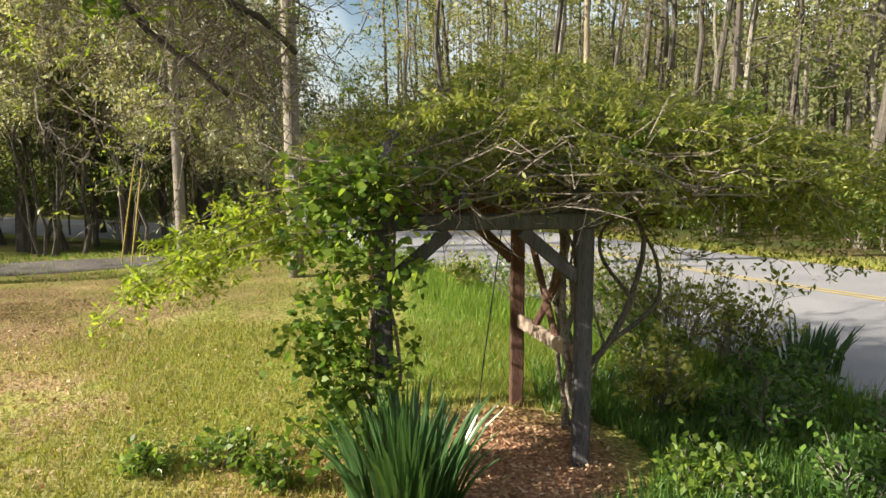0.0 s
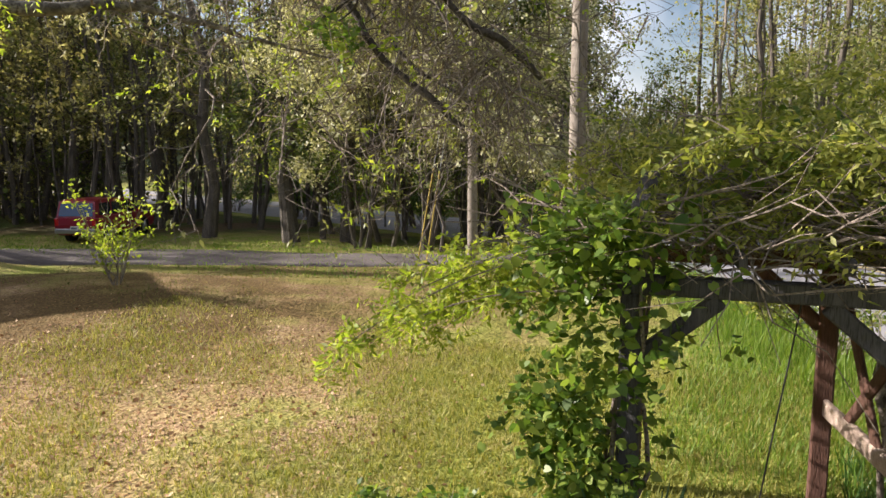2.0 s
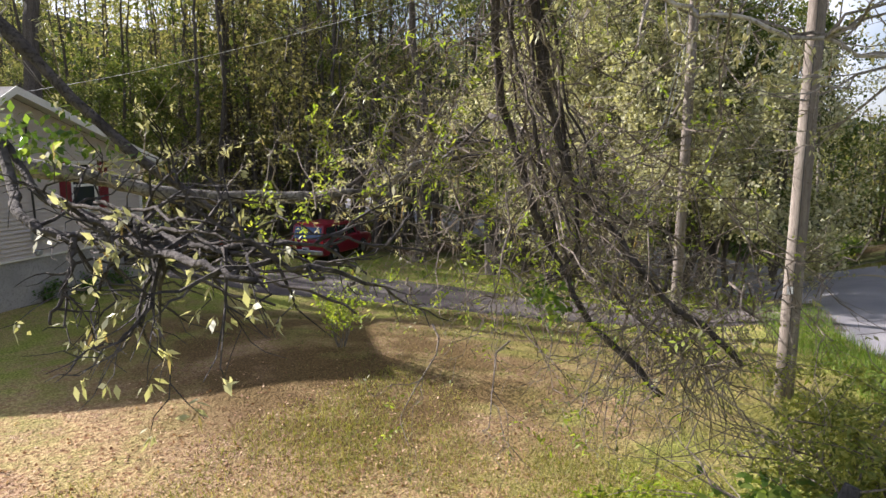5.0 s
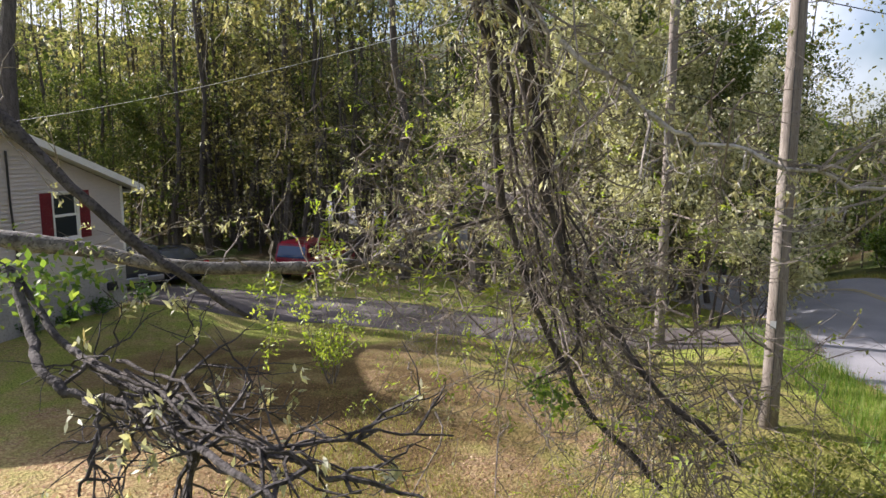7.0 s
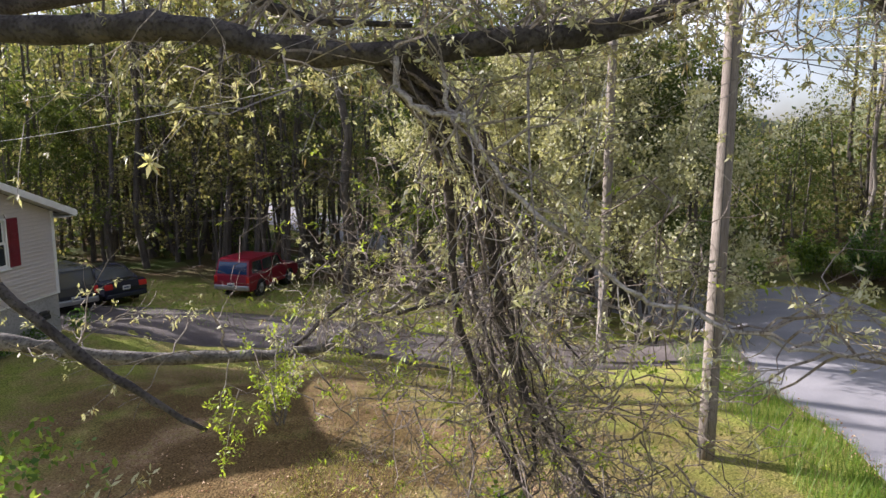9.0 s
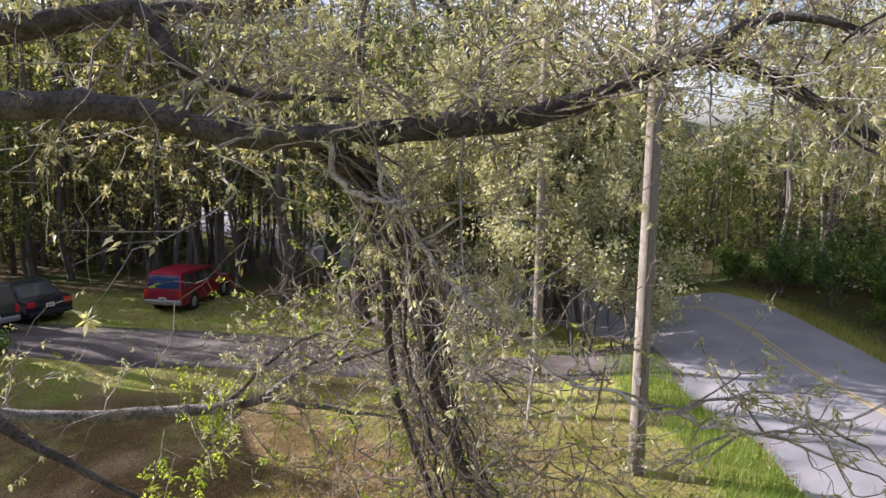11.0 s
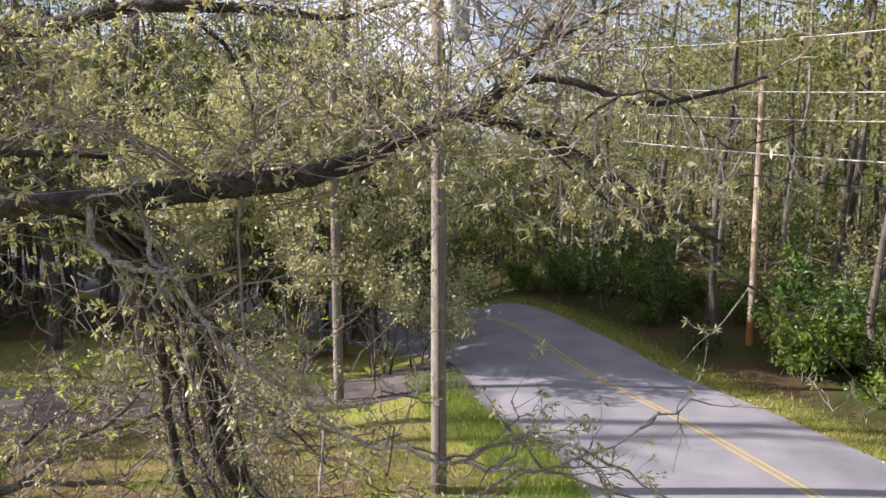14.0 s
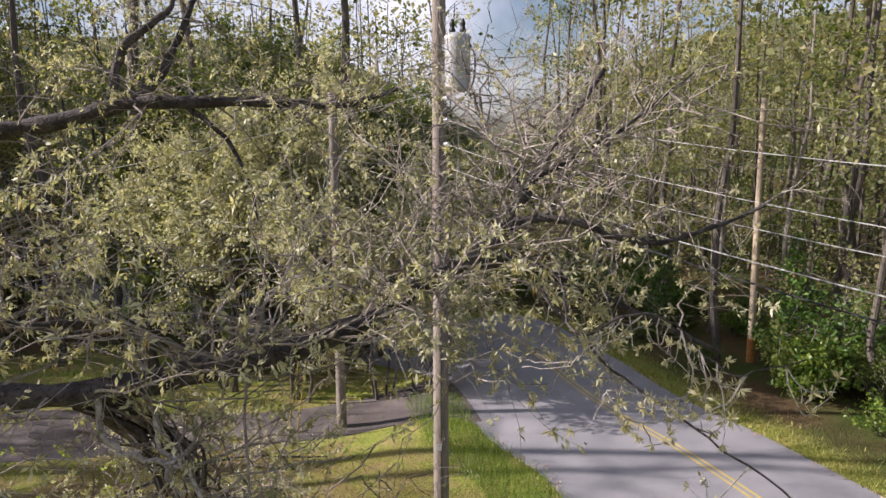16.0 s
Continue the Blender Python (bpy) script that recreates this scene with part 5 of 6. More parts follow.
    c = bunch(rng, c[rng.integers(0, len(c), 900)], 7, 0.10)
    part("sky_blocking_foliage", array_mesh("sky_blocking_foliage", leaves(rng, c, np.full(len(c), 0.15), 0.5, 0.2), 4, L_OAK), None, oak, "unseen leaves added high in the crown to block sky light", kind="stuff")


build_oak()


# ---------------------------------------------------------------- hanging vines
def build_hanging_vine():
    rng = np.random.default_rng(5)
    vine = empty("hanging_vine", "bundle of dead grey-brown vines hanging from an oak limb", "vine")
    core = curve_points([(-2.95, 4.32, 6.64), (-2.75, 4.58, 6.3), (-2.6, 4.7, 6.0), (-2.5, 4.75, 5.6), (-2.43, 4.78, 5.1), (-2.35, 4.82, 4.65), (-2.22, 4.88, 4.2), (-2.06, 4.95, 3.9), (-1.8, 5.0, 3.59), (-1.5, 5.05, 3.3), (-1.2, 5.1, 3.0)], 40)
    fixed = (((-0.13, -0.05, 0), 0.036), ((0.04, 0.04, 0), 0.030), ((0.12, 0.0, 0), 0.034), ((-0.03, -0.06, 0), 0.020), ((0.08, -0.08, 0), 0.022))
    for k in range(26):
        t = np.linspace(0, 1, len(core))[:, None]
        if k < len(fixed):
            off, r = np.array(fixed[k][0]), fixed[k][1]
        else:
            off, r = rng.normal(size=3) * np.array([0.085, 0.08, 0.04]), rng.uniform(0.006, 0.014)
        p = core + off * np.clip(t * 5, 0.5, 1) * (1 + 0.6 * np.maximum(0, t - 0.5)) + np.cumsum(rng.normal(size=core.shape), 0) * (0.016 if k < 5 else 0.030)
        p += np.sin(np.linspace(0, rng.uniform(9, 24), len(p)) + rng.uniform(0, 6))[:, None] * rng.normal(size=3) * (0.03 if k < 5 else 0.045)
        if k % 2:      # these hang straight down
            q = np.clip((np.arange(len(p)) - 20) / 19, 0, 1)[:, None]
            p = p * (1 - q) + q * (np.array([-2.36, 4.9, 0]) + rng.normal(size=3) * np.array([0.16, 0.14, 0]) + np.array([0, 0, 1]) * (4.5 - 1.0 * q))
        stop = len(p) if k in (0, 2) or (k % 2 and k < 10) else int(rng.uniform(15, 31))
        part("strand", Geo().tube(p[:stop], np.linspace(r, r * (0.3 if k % 2 else 0.6), stop) * (1 + 0.1 * rng.normal(size=stop)), 7), M_VINE_DARK if k < 12 else M_VINE, vine, smooth=True)
    tw, tips = Geo(), []
    for k in range(210):
        i = int(40 * rng.uniform(0.1, 0.999) ** 0.6)
        w = rng.normal(size=3) * np.array([1, 1, 0.8]) + np.array([0, 0, -0.3])
        grow(rng, tw, tips, core[i] + rng.normal(size=3) * 0.09, w, rng.uniform(0.15, 0.35 + 0.4 * i / 40), 0.006, 1, 0.3, 0.7, 3, 4, 0.35)
    # a loose tangle of thin dead stems round the bundle
    for k in range(120):
        a = np.array([rng.uniform(-4.3, -1.0), rng.uniform(4.2, 6.0), rng.uniform(3.9, 6.0)])
        grow(rng, tw, tips, a, rng.normal(size=3) * np.array([1, 0.7, 0.8]) + np.array([0, 0, -0.4]), rng.uniform(0.35, 0.8), 0.008, 2, 0.1, 0.7, 3, 4, 0.25)
    first = len(tips)
    for k in range(95):
        a = np.array([-2.55, 6.1, 3.45]) + rng.normal(size=3) * np.array([0.75, 0.5, 0.42])
        grow(rng, tw, tips, a, rng.normal(size=3) * np.array([1, 0.8, 0.6]) + np.array([0.2, -0.2, -0.2]), rng.uniform(0.3, 0.8), 0.009, 2, 0.1, 0.7, 3, 4, 0.25)
    part("twigwork", tw, M_VINE, vine, kind="stuff")
    c, w = tip_arrays(tips[first:])
    keep = rng.uniform(size=len(c)) < 0.20
    c, w = bunch(rng, c[keep], 4, 0.02), np.repeat(w[keep], 4, 0)
    part("bud_mass", array_mesh("bud_mass", leaves(rng, c, np.full(len(c), 0.042), 0.4, 0.2, w), 4, L_SPRING), None, vine, "small olive-green opening buds", kind="stuff")
    green = core[24] + rng.normal(size=(26, 3)) * np.array([0.13, 0.1, 0.08]) + np.array([-0.05, -0.1, -0.75])
    part("leaf_clump", array_mesh("leaf_clump", leaves(rng, bunch(rng, green, 8, 0.03), np.full(208, 0.055), 0.6, 0.2), 4, L_BROAD), None, vine, "fresh green leaf clump", kind="stuff")
    c, w = tip_arrays(tips)
    keep = (rng.uniform(size=len(c)) < 0.045)
    m = array_mesh("leaves", compound(rng, c[keep], w[keep] + np.array([0, 0, 0.3]), np.full(keep.sum(), 0.14), 0.05, 4), 4, L_BRIGHT)
    part("foliage", m, None, vine, "lime-green new shoots", kind="stuff")


build_hanging_vine()


# ---------------------------------------------------------------- vines over the arbor
def build_arbor_vine():
    rng = np.random.default_rng(7)
    vine = empty("arbor_vine", "overgrown feathery green vine mounded over the arbor", "vine")
    # woody stems up the posts
    for k in range(9):
        p0 = np.array([FR.x + rng.uniform(-0.05, 0.12), FR.y + rng.uniform(0.2, 0.8), -0.05])
        p1 = np.array([FR.x + rng.uniform(-0.25, 0.1), FR.y + rng.uniform(0.2, 0.9), 2.15])
        part("stem", Geo().tube(wander(rng, p0, p1, 12, 0.10), np.linspace(0.024, 0.014, 12) * rng.uniform(0.5, 1.3), 6), M_VINE, vine, smooth=True)
    for k in range(5):
        p0 = np.array([FL.x + rng.uniform(-0.25, 0.0), FL.y + rng.uniform(-0.1, 0.2), -0.05])
        p1 = np.array([FL.x + rng.uniform(-0.2, 0.2), FL.y + rng.uniform(-0.1, 0.3), 2.15])
        part("stem", Geo().tube(wander(rng, p0, p1, 12, 0.08), np.linspace(0.02, 0.01, 12), 6), M_VINE, vine, smooth=True)
    # a low limb with bare bends beside the arbor
    for pts, r in (([(1.12, 5.3, 0.75), (1.3, 5.4, 0.9), (1.5, 5.5, 1.25), (1.62, 5.6, 1.7), (1.5, 5.7, 1.95), (1.3, 5.8, 2.1)], 0.03),
                   ([(1.3, 5.4, 0.9), (1.7, 5.5, 1.2), (1.72, 5.6, 1.55), (1.55, 5.6, 1.85)], 0.022), ([(1.5, 5.5, 1.25), (1.25, 5.5, 1.6), (1.35, 5.6, 1.85), (1.9, 5.9, 1.9)], 0.018)):
        p = curve_points(pts, 16)
        part("stem", Geo().tube(p, np.linspace(r, r * 0.5, 16), 7), M_BARK, vine, smooth=True)
    # tangle of stems on the roof
    tw, tips = Geo(), []
    for k in range(260):
        a = np.array([rng.uniform(-0.9, 1.9), rng.uniform(4.75, 6.7), rng.uniform(2.0, 2.35)])
        w = np.array([rng.normal(), rng.normal() * 0.8, 0.25 + 0.2 * rng.normal()])
        grow(rng, tw, tips, a, w, rng.uniform(0.4, 1.0), 0.010, 1, 0.1, 0.7, 3, 4, 0.22)
    # long shoots reaching out over the sides
    outs = []
    for k in range(70):
        a = np.array([rng.uniform(-0.5, 1.6), rng.uniform(4.9, 6.6), rng.uniform(2.2, 2.6)])
        ang = rng.uniform(0, 2 * math.pi)
        L = rng.uniform(0.8, 1.9)
        w = np.array([math.cos(ang) + 0.25, math.sin(ang) * 0.8 + 0.1, 0.45])
        p = [a + w * L * t + np.array([0, 0, -0.55 * L * t * t]) for t in np.linspace(0, 1, 8)]
        outs.append(np.array(p))
    for k in range(46):      # to the road side
        a = np.array([rng.uniform(1.0, 1.8), rng.uniform(5.0, 6.8), rng.uniform(2.1, 2.5)])
        L = rng.uniform(1.2, 2.6)
        w = np.array([1.0, rng.normal() * 0.35, 0.28])
        outs.append(np.array([a + w * L * t + np.array([0, 0, -0.46 * L * t * t]) for t in np.linspace(0, 1, 9)]))
    for k in range(14):      # sprays that hang towards the lawn
        a = np.array([rng.uniform(-0.8, -0.3), rng.uniform(4.8, 5.6), rng.uniform(1.7, 2.3)])
        L = rng.uniform(0.9, 1.9)
        w = np.array([-1.0, rng.normal() * 0.3 - 0.1, 0.10])
        outs.append(np.array([a + w * L * t + np.array([0, 0, -0.45 * L * t * t]) for t in np.linspace(0, 1, 9)]))
    fc, fw, lime = [], [], []
    for k, p in enumerate(outs):
        tw.tube(p, np.linspace(0.007, 0.003, len(p)), 4, cap=False)
        spray = k >= len(outs) - 14
        n = int(len(p) * (1.1 if spray else 6))
        if spray:
            for q in (0.62, 0.8, 0.97):
                i = min(int(q * (len(p) - 1)), len(p) - 2)
                lime += list(p[i] + (p[i + 1] - p[i]) * (q * (len(p) - 1) - i) + rng.normal(size=(10, 3)) * 0.045)
        for q in rng.uniform(0.15, 1, n):
            i = min(int(q * (len(p) - 1)), len(p) - 2)
            f = q * (len(p) - 1) - i
            fc.append(p[i] + (p[i + 1] - p[i]) * f)
            fw.append((p[i + 1] - p[i]) * 0.6 / np.linalg.norm(p[i + 1] - p[i]) + rng.normal(size=3) * 0.6)
    part("tangle", tw, M_VINE, vine, "bare brown tangled stems", kind="stuff")
    # mound of feathery leaves over the roof
    n = 1750
    ang, rad = rng.uniform(0, 2 * math.pi, n), np.sqrt(rng.uniform(0, 1, n))
    x, y = 0.95 + 2.0 * rad * np.cos(ang), 6.0 + 1.45 * rad * np.sin(ang)
    top = 2.25 + 0.85 * np.maximum(0, 1 - rad ** 2) ** 0.7 + 0.18 * np.sin(3 * x) * np.cos(2.3 * y)
    z = np.maximum(top - np.abs(rng.normal(size=n)) * 0.22, 2.2)
    k = 850
    ang, rad = rng.uniform(0, 2 * math.pi, k), np.sqrt(rng.uniform(0, 1, k))
    x2, y2 = 2.5 + 1.35 * rad * np.cos(ang), 6.3 + 1.0 * rad * np.sin(ang)
    z2 = 2.35 - 0.9 * rng.uniform(0, 1, k) * (0.4 + 0.6 * rad) - 0.12 * (x2 - 2.5)
    x, y, z = np.concatenate([x, x2]), np.concatenate([y, y2]), np.concatenate([z, z2])
    n = len(x)
    front = (y < 5.55) & (z < 2.55) & (x < 1.5) & (rng.uniform(size=n) < 0.93)
    x, y, z = x[~front], y[~front], z[~front]
    n = len(x)
    c = np.concatenate([np.stack([x, y, z], 1), np.array(fc)])
    w = np.concatenate([rng.normal(size=(n, 3)) + np.array([0, 0, 0.5]), np.array(fw)])
    part("foliage", array_mesh("foliage", compound(rng, c, w, rng.uniform(0.13, 0.24, len(c)), 0.055, 5), 4, L_VINE), None, vine, "feathery pinnate leaves", kind="stuff")
    # broad leaves down the front post on the lawn side
    n = 270
    t = rng.uniform(0, 1, n) ** 0.8
    z = 0.15 + 2.25 * t
    spread = 0.16 + 0.16 * np.sin(t * 2.6) + 0.25 * np.maximum(0, t - 0.72)
    c = np.stack([FL.x - 0.20 + rng.normal(size=n) * spread * 0.8, FL.y - 0.15 + rng.normal(size=n) * spread * 0.7, z], 1)
    c2 = np.stack([-0.95 + rng.normal(size=420) * 0.13, 4.95 + rng.normal(size=420) * 0.12, rng.uniform(0.1, 1.25, 420)], 1)
    c = bunch(rng, np.concatenate([c, c2[::9]]), 9, 0.045)
    lv = broad_leaves(rng, c, np.full(len(c), 0.062))
    part("broad_foliage", array_mesh("broad_foliage", lv, 8, L_BROAD), None, vine, "glossy broad green leaves", kind="stuff")
    # leafier clumps on the roof and over the corner
    at = [(-0.75, 4.95, 2.0), (-0.55, 4.9, 2.25), (-0.35, 4.85, 2.2), (-0.9, 5.05, 1.8), (-0.15, 4.95, 2.3)]
    at += [(rng.uniform(-0.2, 2.6), rng.uniform(4.9, 5.9), rng.uniform(2.2, 2.75)) for _ in range(9)]
    cl = bunch(rng, np.concatenate([np.array(q) + rng.normal(size=(11, 3)) * np.array([0.13, 0.12, 0.09]) for q in at]), 7, 0.05)
    part("broad_foliage", array_mesh("broad_foliage", broad_leaves(rng, cl, np.full(len(cl), 0.068), 0.3), 8, L_BROAD), None, vine, "broad green leaf clumps", kind="stuff")
    # two bleached bare branches over the road side
    for pts in ([(1.5, 5.3, 2.2), (1.9, 5.3, 2.27), (2.35, 5.4, 2.2), (2.8, 5.5, 2.05)], [(1.6, 5.2, 2.15), (2.1, 5.2, 2.3), (2.6, 5.25, 2.28)]):
        part("stem", Geo().tube(curve_points(pts, 14) + rng.normal(size=(14, 3)) * 0.012, np.linspace(0.016, 0.006, 14), 6), M_PALE_TWIG, vine, "bleached bare branch", smooth=True)
    # bright new leaves at the ends of the sprays
    lime = np.array(lime)
    part("new_growth", array_mesh("new_growth", compound(rng, lime, rng.normal(size=lime.shape) + np.array([-0.5, 0, 0.2]), np.full(len(lime), 0.13), 0.06, 4), 4, L_BRIGHT), None, vine, "bright lime new leaves", kind="stuff")


build_arbor_vine()


# ---------------------------------------------------------------- woods
def make_tree(name, seed, height, r0, crown_low, crown_r, leaf, count, bark, leaf_size, label, branches=9):
    """A woodland tree at the origin: a tapered, slightly crooked trunk, limbs, and small leaves round the twigs."""
    rng = np.random.default_rng(seed)
    tree = empty(name, label, "tree", "woodland trees")
    zs = np.linspace(-0.3, height, 9)
    sway = np.cumsum(rng.normal(size=(9, 2)), 0) * 0.17 * height / 15
    pts = [(sway[k, 0] - sway[0, 0], sway[k, 1] - sway[0, 1], zs[k]) for k in range(9)]
    rad = [r0 * (1.25 if k == 0 else 1 - 0.85 * zs[k] / height) for k in range(9)]
    g = Geo().tube(pts, np.maximum(rad, 0.02), 8)
    tips = []
    for k in range(branches):
        f = rng.uniform(crown_low, 0.97)
        q = f * 8
        i = min(int(q), 7)
        base = np.array(pts[i]) + (np.array(pts[i + 1]) - np.array(pts[i])) * (q - i)
        a = rng.uniform(0, 2 * math.pi)
        L = crown_r * rng.uniform(0.45, 1.0) * (1.15 - 0.7 * (f - crown_low) / (1 - crown_low))
        grow(rng, g, tips, base, (math.cos(a), math.sin(a), rng.uniform(0.1, 0.7)), L, r0 * 0.24 * (1.2 - f), 2, 0.05, 0.65, 3, 4)
    part("trunk", g, bark, tree)
    c, w = tip_arrays(tips)
    c = bunch(rng, c[rng.integers(0, len(c), count // 8)] + rng.normal(size=(count // 8, 3)) * 0.22, 8, leaf_size * 0.9)
    count = len(c)
    part("crown", array_mesh("crown", leaves(rng, c, np.full(count, leaf_size), 0.6, 0.1), 4, leaf), None, tree)
    return tree


def place(tree, x, y, rng, s=None, first=[]):
    s = s or rng.uniform(0.85, 1.2)
    m = Matrix.Translation((x, y, gz(x, y))) @ Matrix.Rotation(rng.uniform(0, 6.28), 4, "Z")
    if tree not in first:
        first.append(tree)
        tree.matrix_world = m @ Matrix.Diagonal((s, s, s, 1))
        return tree
    ob = copy_thing(tree, m)
    ob.scale = (s, s, s)
    return ob


LAB = ("tall thin woodland tree with sparse spring leaves", "dark straight woodland tree with thin foliage", "pale-barked slender tree at the wood's edge", "small understorey tree in fresh green leaf")
TALL = [make_tree("forest_tree", 20 + k, 19 + k, 0.12 + 0.022 * k, 0.10, 3.2, (L_SPRING, L_WOODS, L_BUD, L_SPRING)[k], 1350, M_BARK, 0.165, LAB[k % 2], 10) for k in range(4)]
PALE = [make_tree("pale_tree", 40 + k, 15 + k, 0.10, 0.25, 2.0, L_SPRING, 1500, M_BARK_PALE, 0.12, LAB[2], 8) for k in range(2)]
UNDER = [make_tree("understorey_tree", 50 + k, 5.5 + k, 0.05, 0.05, 1.7, L_WOODS if k else L_SPRING, 1500, M_BARK, 0.13, LAB[3], 9) for k in range(3)]
THIN = [make_tree("thin_tree", 65 + k, 14 + k, 0.075 + 0.018 * k, 0.25, 2.0, (L_BUD, L_SPRING, L_WOODS)[k], 1100, M_BARK, 0.15, "thin dark-barked tree in close-grown woods", 6) for k in range(3)]
BIG = make_tree("big_tree", 61, 21, 0.29, 0.25, 4.0, L_SPRING, 3000, M_BARK, 0.14, "large dark-barked tree standing in the grass", 16)

DENSE = make_tree("leafy_tree", 69, 12.5, 0.13, 0.12, 3.2, L_WOODS, 6400, M_BARK, 0.17, "dense green woodland tree by the bend of the road", 16)
BARE = make_tree("tall_tree", 68, 26, 0.42, 0.45, 4.6, L_BUD, 260, M_BARK, 0.14, "tall dark tree behind the house, barely in leaf", 13)

rng = np.random.default_rng(3)
for x, y in ((-21.1, 23.7), (-16.7, 23.6), (-14.9, 24.8), (-27.4, 27.1), (-36.9, 24.2), (-32.9, 27.7), (10.5, 25.5), (17.5, 29), (-12.0, 27.0), (-9.6, 27.6)):
    place(BIG, x, y, rng, rng.uniform(0.9, 1.1))
# lower trees behind the house
for x, y in ((-36, 9.5), (-38.5, 7.5), (-40, 10.5), (-42, 8), (-44, 11), (-46, 9), (-48, 6.5), (-39, 5)):
    place(BIG, x, y, rng, rng.uniform(0.62, 0.74))
for x, y in ((-35, 12.5), (-37.5, 14), (-41, 13.2), (-43.5, 15), (-39.5, 16), (-47, 13.5)):
    place(BIG, x, y, rng, rng.uniform(0.60, 0.72))
# a taller one behind the house, whose trunk and limbs shade the road
place(BARE, -32.0, 12.1, rng, 1.0)
place(BARE, -36.5, 9.4, rng, 0.95)
# the woods beyond the drive and the ones across the road
spots = []
cx, cy = rng.uniform(-52, 40, 2500), rng.uniform(12, 62, 2500)
l, r = from_road(cx, cy)
ok = (in_woods(cx, cy) >= 0.6) & ((l < -1.5) | (r > 2.6)) & (np.hypot(cx, cy) < 60) & ~((cx < -22) & (cy < 22)) & ~((cx < -38) & (cy < 24))
for x, y in zip(cx[ok], cy[ok]):
    if len(spots) == 190:
        break
    if any((x - a) ** 2 + (y - b) ** 2 < 2.2 for a, b in spots):
        continue
    spots.append((x, y))
    kind = 0.9 if -0.20 < x / y < -0.065 else rng.uniform()
    right = x > 2
    if kind < 0.50:
        place(TALL[int(rng.integers(4))], x, y, rng)
    elif kind < (0.80 if right else 0.64):
        place(PALE[int(rng.integers(2))], x, y, rng)
    else:
        place(UNDER[int(rng.integers(1, 3)) if right else int(rng.integers(3))], x, y, rng)
for x, y, k in ((-1.9, 36.5, 0), (8.6, 22.6, 0), (9.3, 22.1, 1), (14.5, 23.5, 0), (16.2, 24.5, 1), (4.6, 31, 0), (7.2, 30, 1)):
    place(PALE[k], x, y, rng)
for k in range(28):
    x = rng.uniform(-64, -34)
    y = rng.uniform(22.8, 50) + 0.204 * x
    if x > -40 and y < 19:
        continue
    place(TALL[int(rng.integers(4))], x, y, rng, rng.uniform(0.75, 1.0))
for k in range(9):
    x = -11.0 - 1.7 * k
    place(UNDER[1 + k % 2], x, 27.4 - 0.30 * (x + 8.6) + rng.uniform(-0.8, 0.8), rng, rng.uniform(0.75, 1.1))
# leafy trees west of the drive, which shade it
for x, y, size in ((-34.0, 15.5, 0.62), (-36.5, 18.0, 0.7), (-39.0, 14.2, 0.7), (-41.0, 18.5, 0.8), (-36.0, 21.0, 0.75), (-44.0, 16.5, 0.85)):
    place(DENSE, x, y, rng, size)
# leafier trees between the drive and the bend of the road
for x, y, size in ((-10.8, 24.0, 0.75), (-13.6, 25.2, 0.9), (-17.0, 27.0, 1.0), (-8.6, 27.5, 0.85), (-11.5, 29.0, 1.0), (-15.0, 31.0, 1.1), (-20.0, 29.5, 1.0), (-8.2, 31.5, 0.8), (-10.2, 34.0, 0.9), (-12.2, 23.6, 0.65), (-16.2, 25.0, 0.9), (-9.8, 26.2, 0.8), (-12.6, 27.4, 0.9), (-7.4, 29.3, 0.7)):
    place(DENSE, x, y, rng, size)
# close-standing thin trunks under the crowns
cx, cy = rng.uniform(-46, -5, 1500), rng.uniform(23, 50, 1500)
ok = (in_woods(cx, cy) > 0.8) & (from_road(cx, cy)[0] < -2.5) & (-0.38 * cx + 0.925 * cy > 30.2)
for x, y in list(zip(cx[ok], cy[ok]))[:105]:
    place(THIN[int(rng.integers(3))], x, y, rng, rng.uniform(0.8, 1.25))
# trees behind and beside the camera close the place
for x, y in ((-22, -24), (-8, -28), (6, -30), (24, 8), (28, -2), (30, 14), (22, 20), (-4, -20)):
    place(TALL[int(rng.integers(4))], x, y, rng)


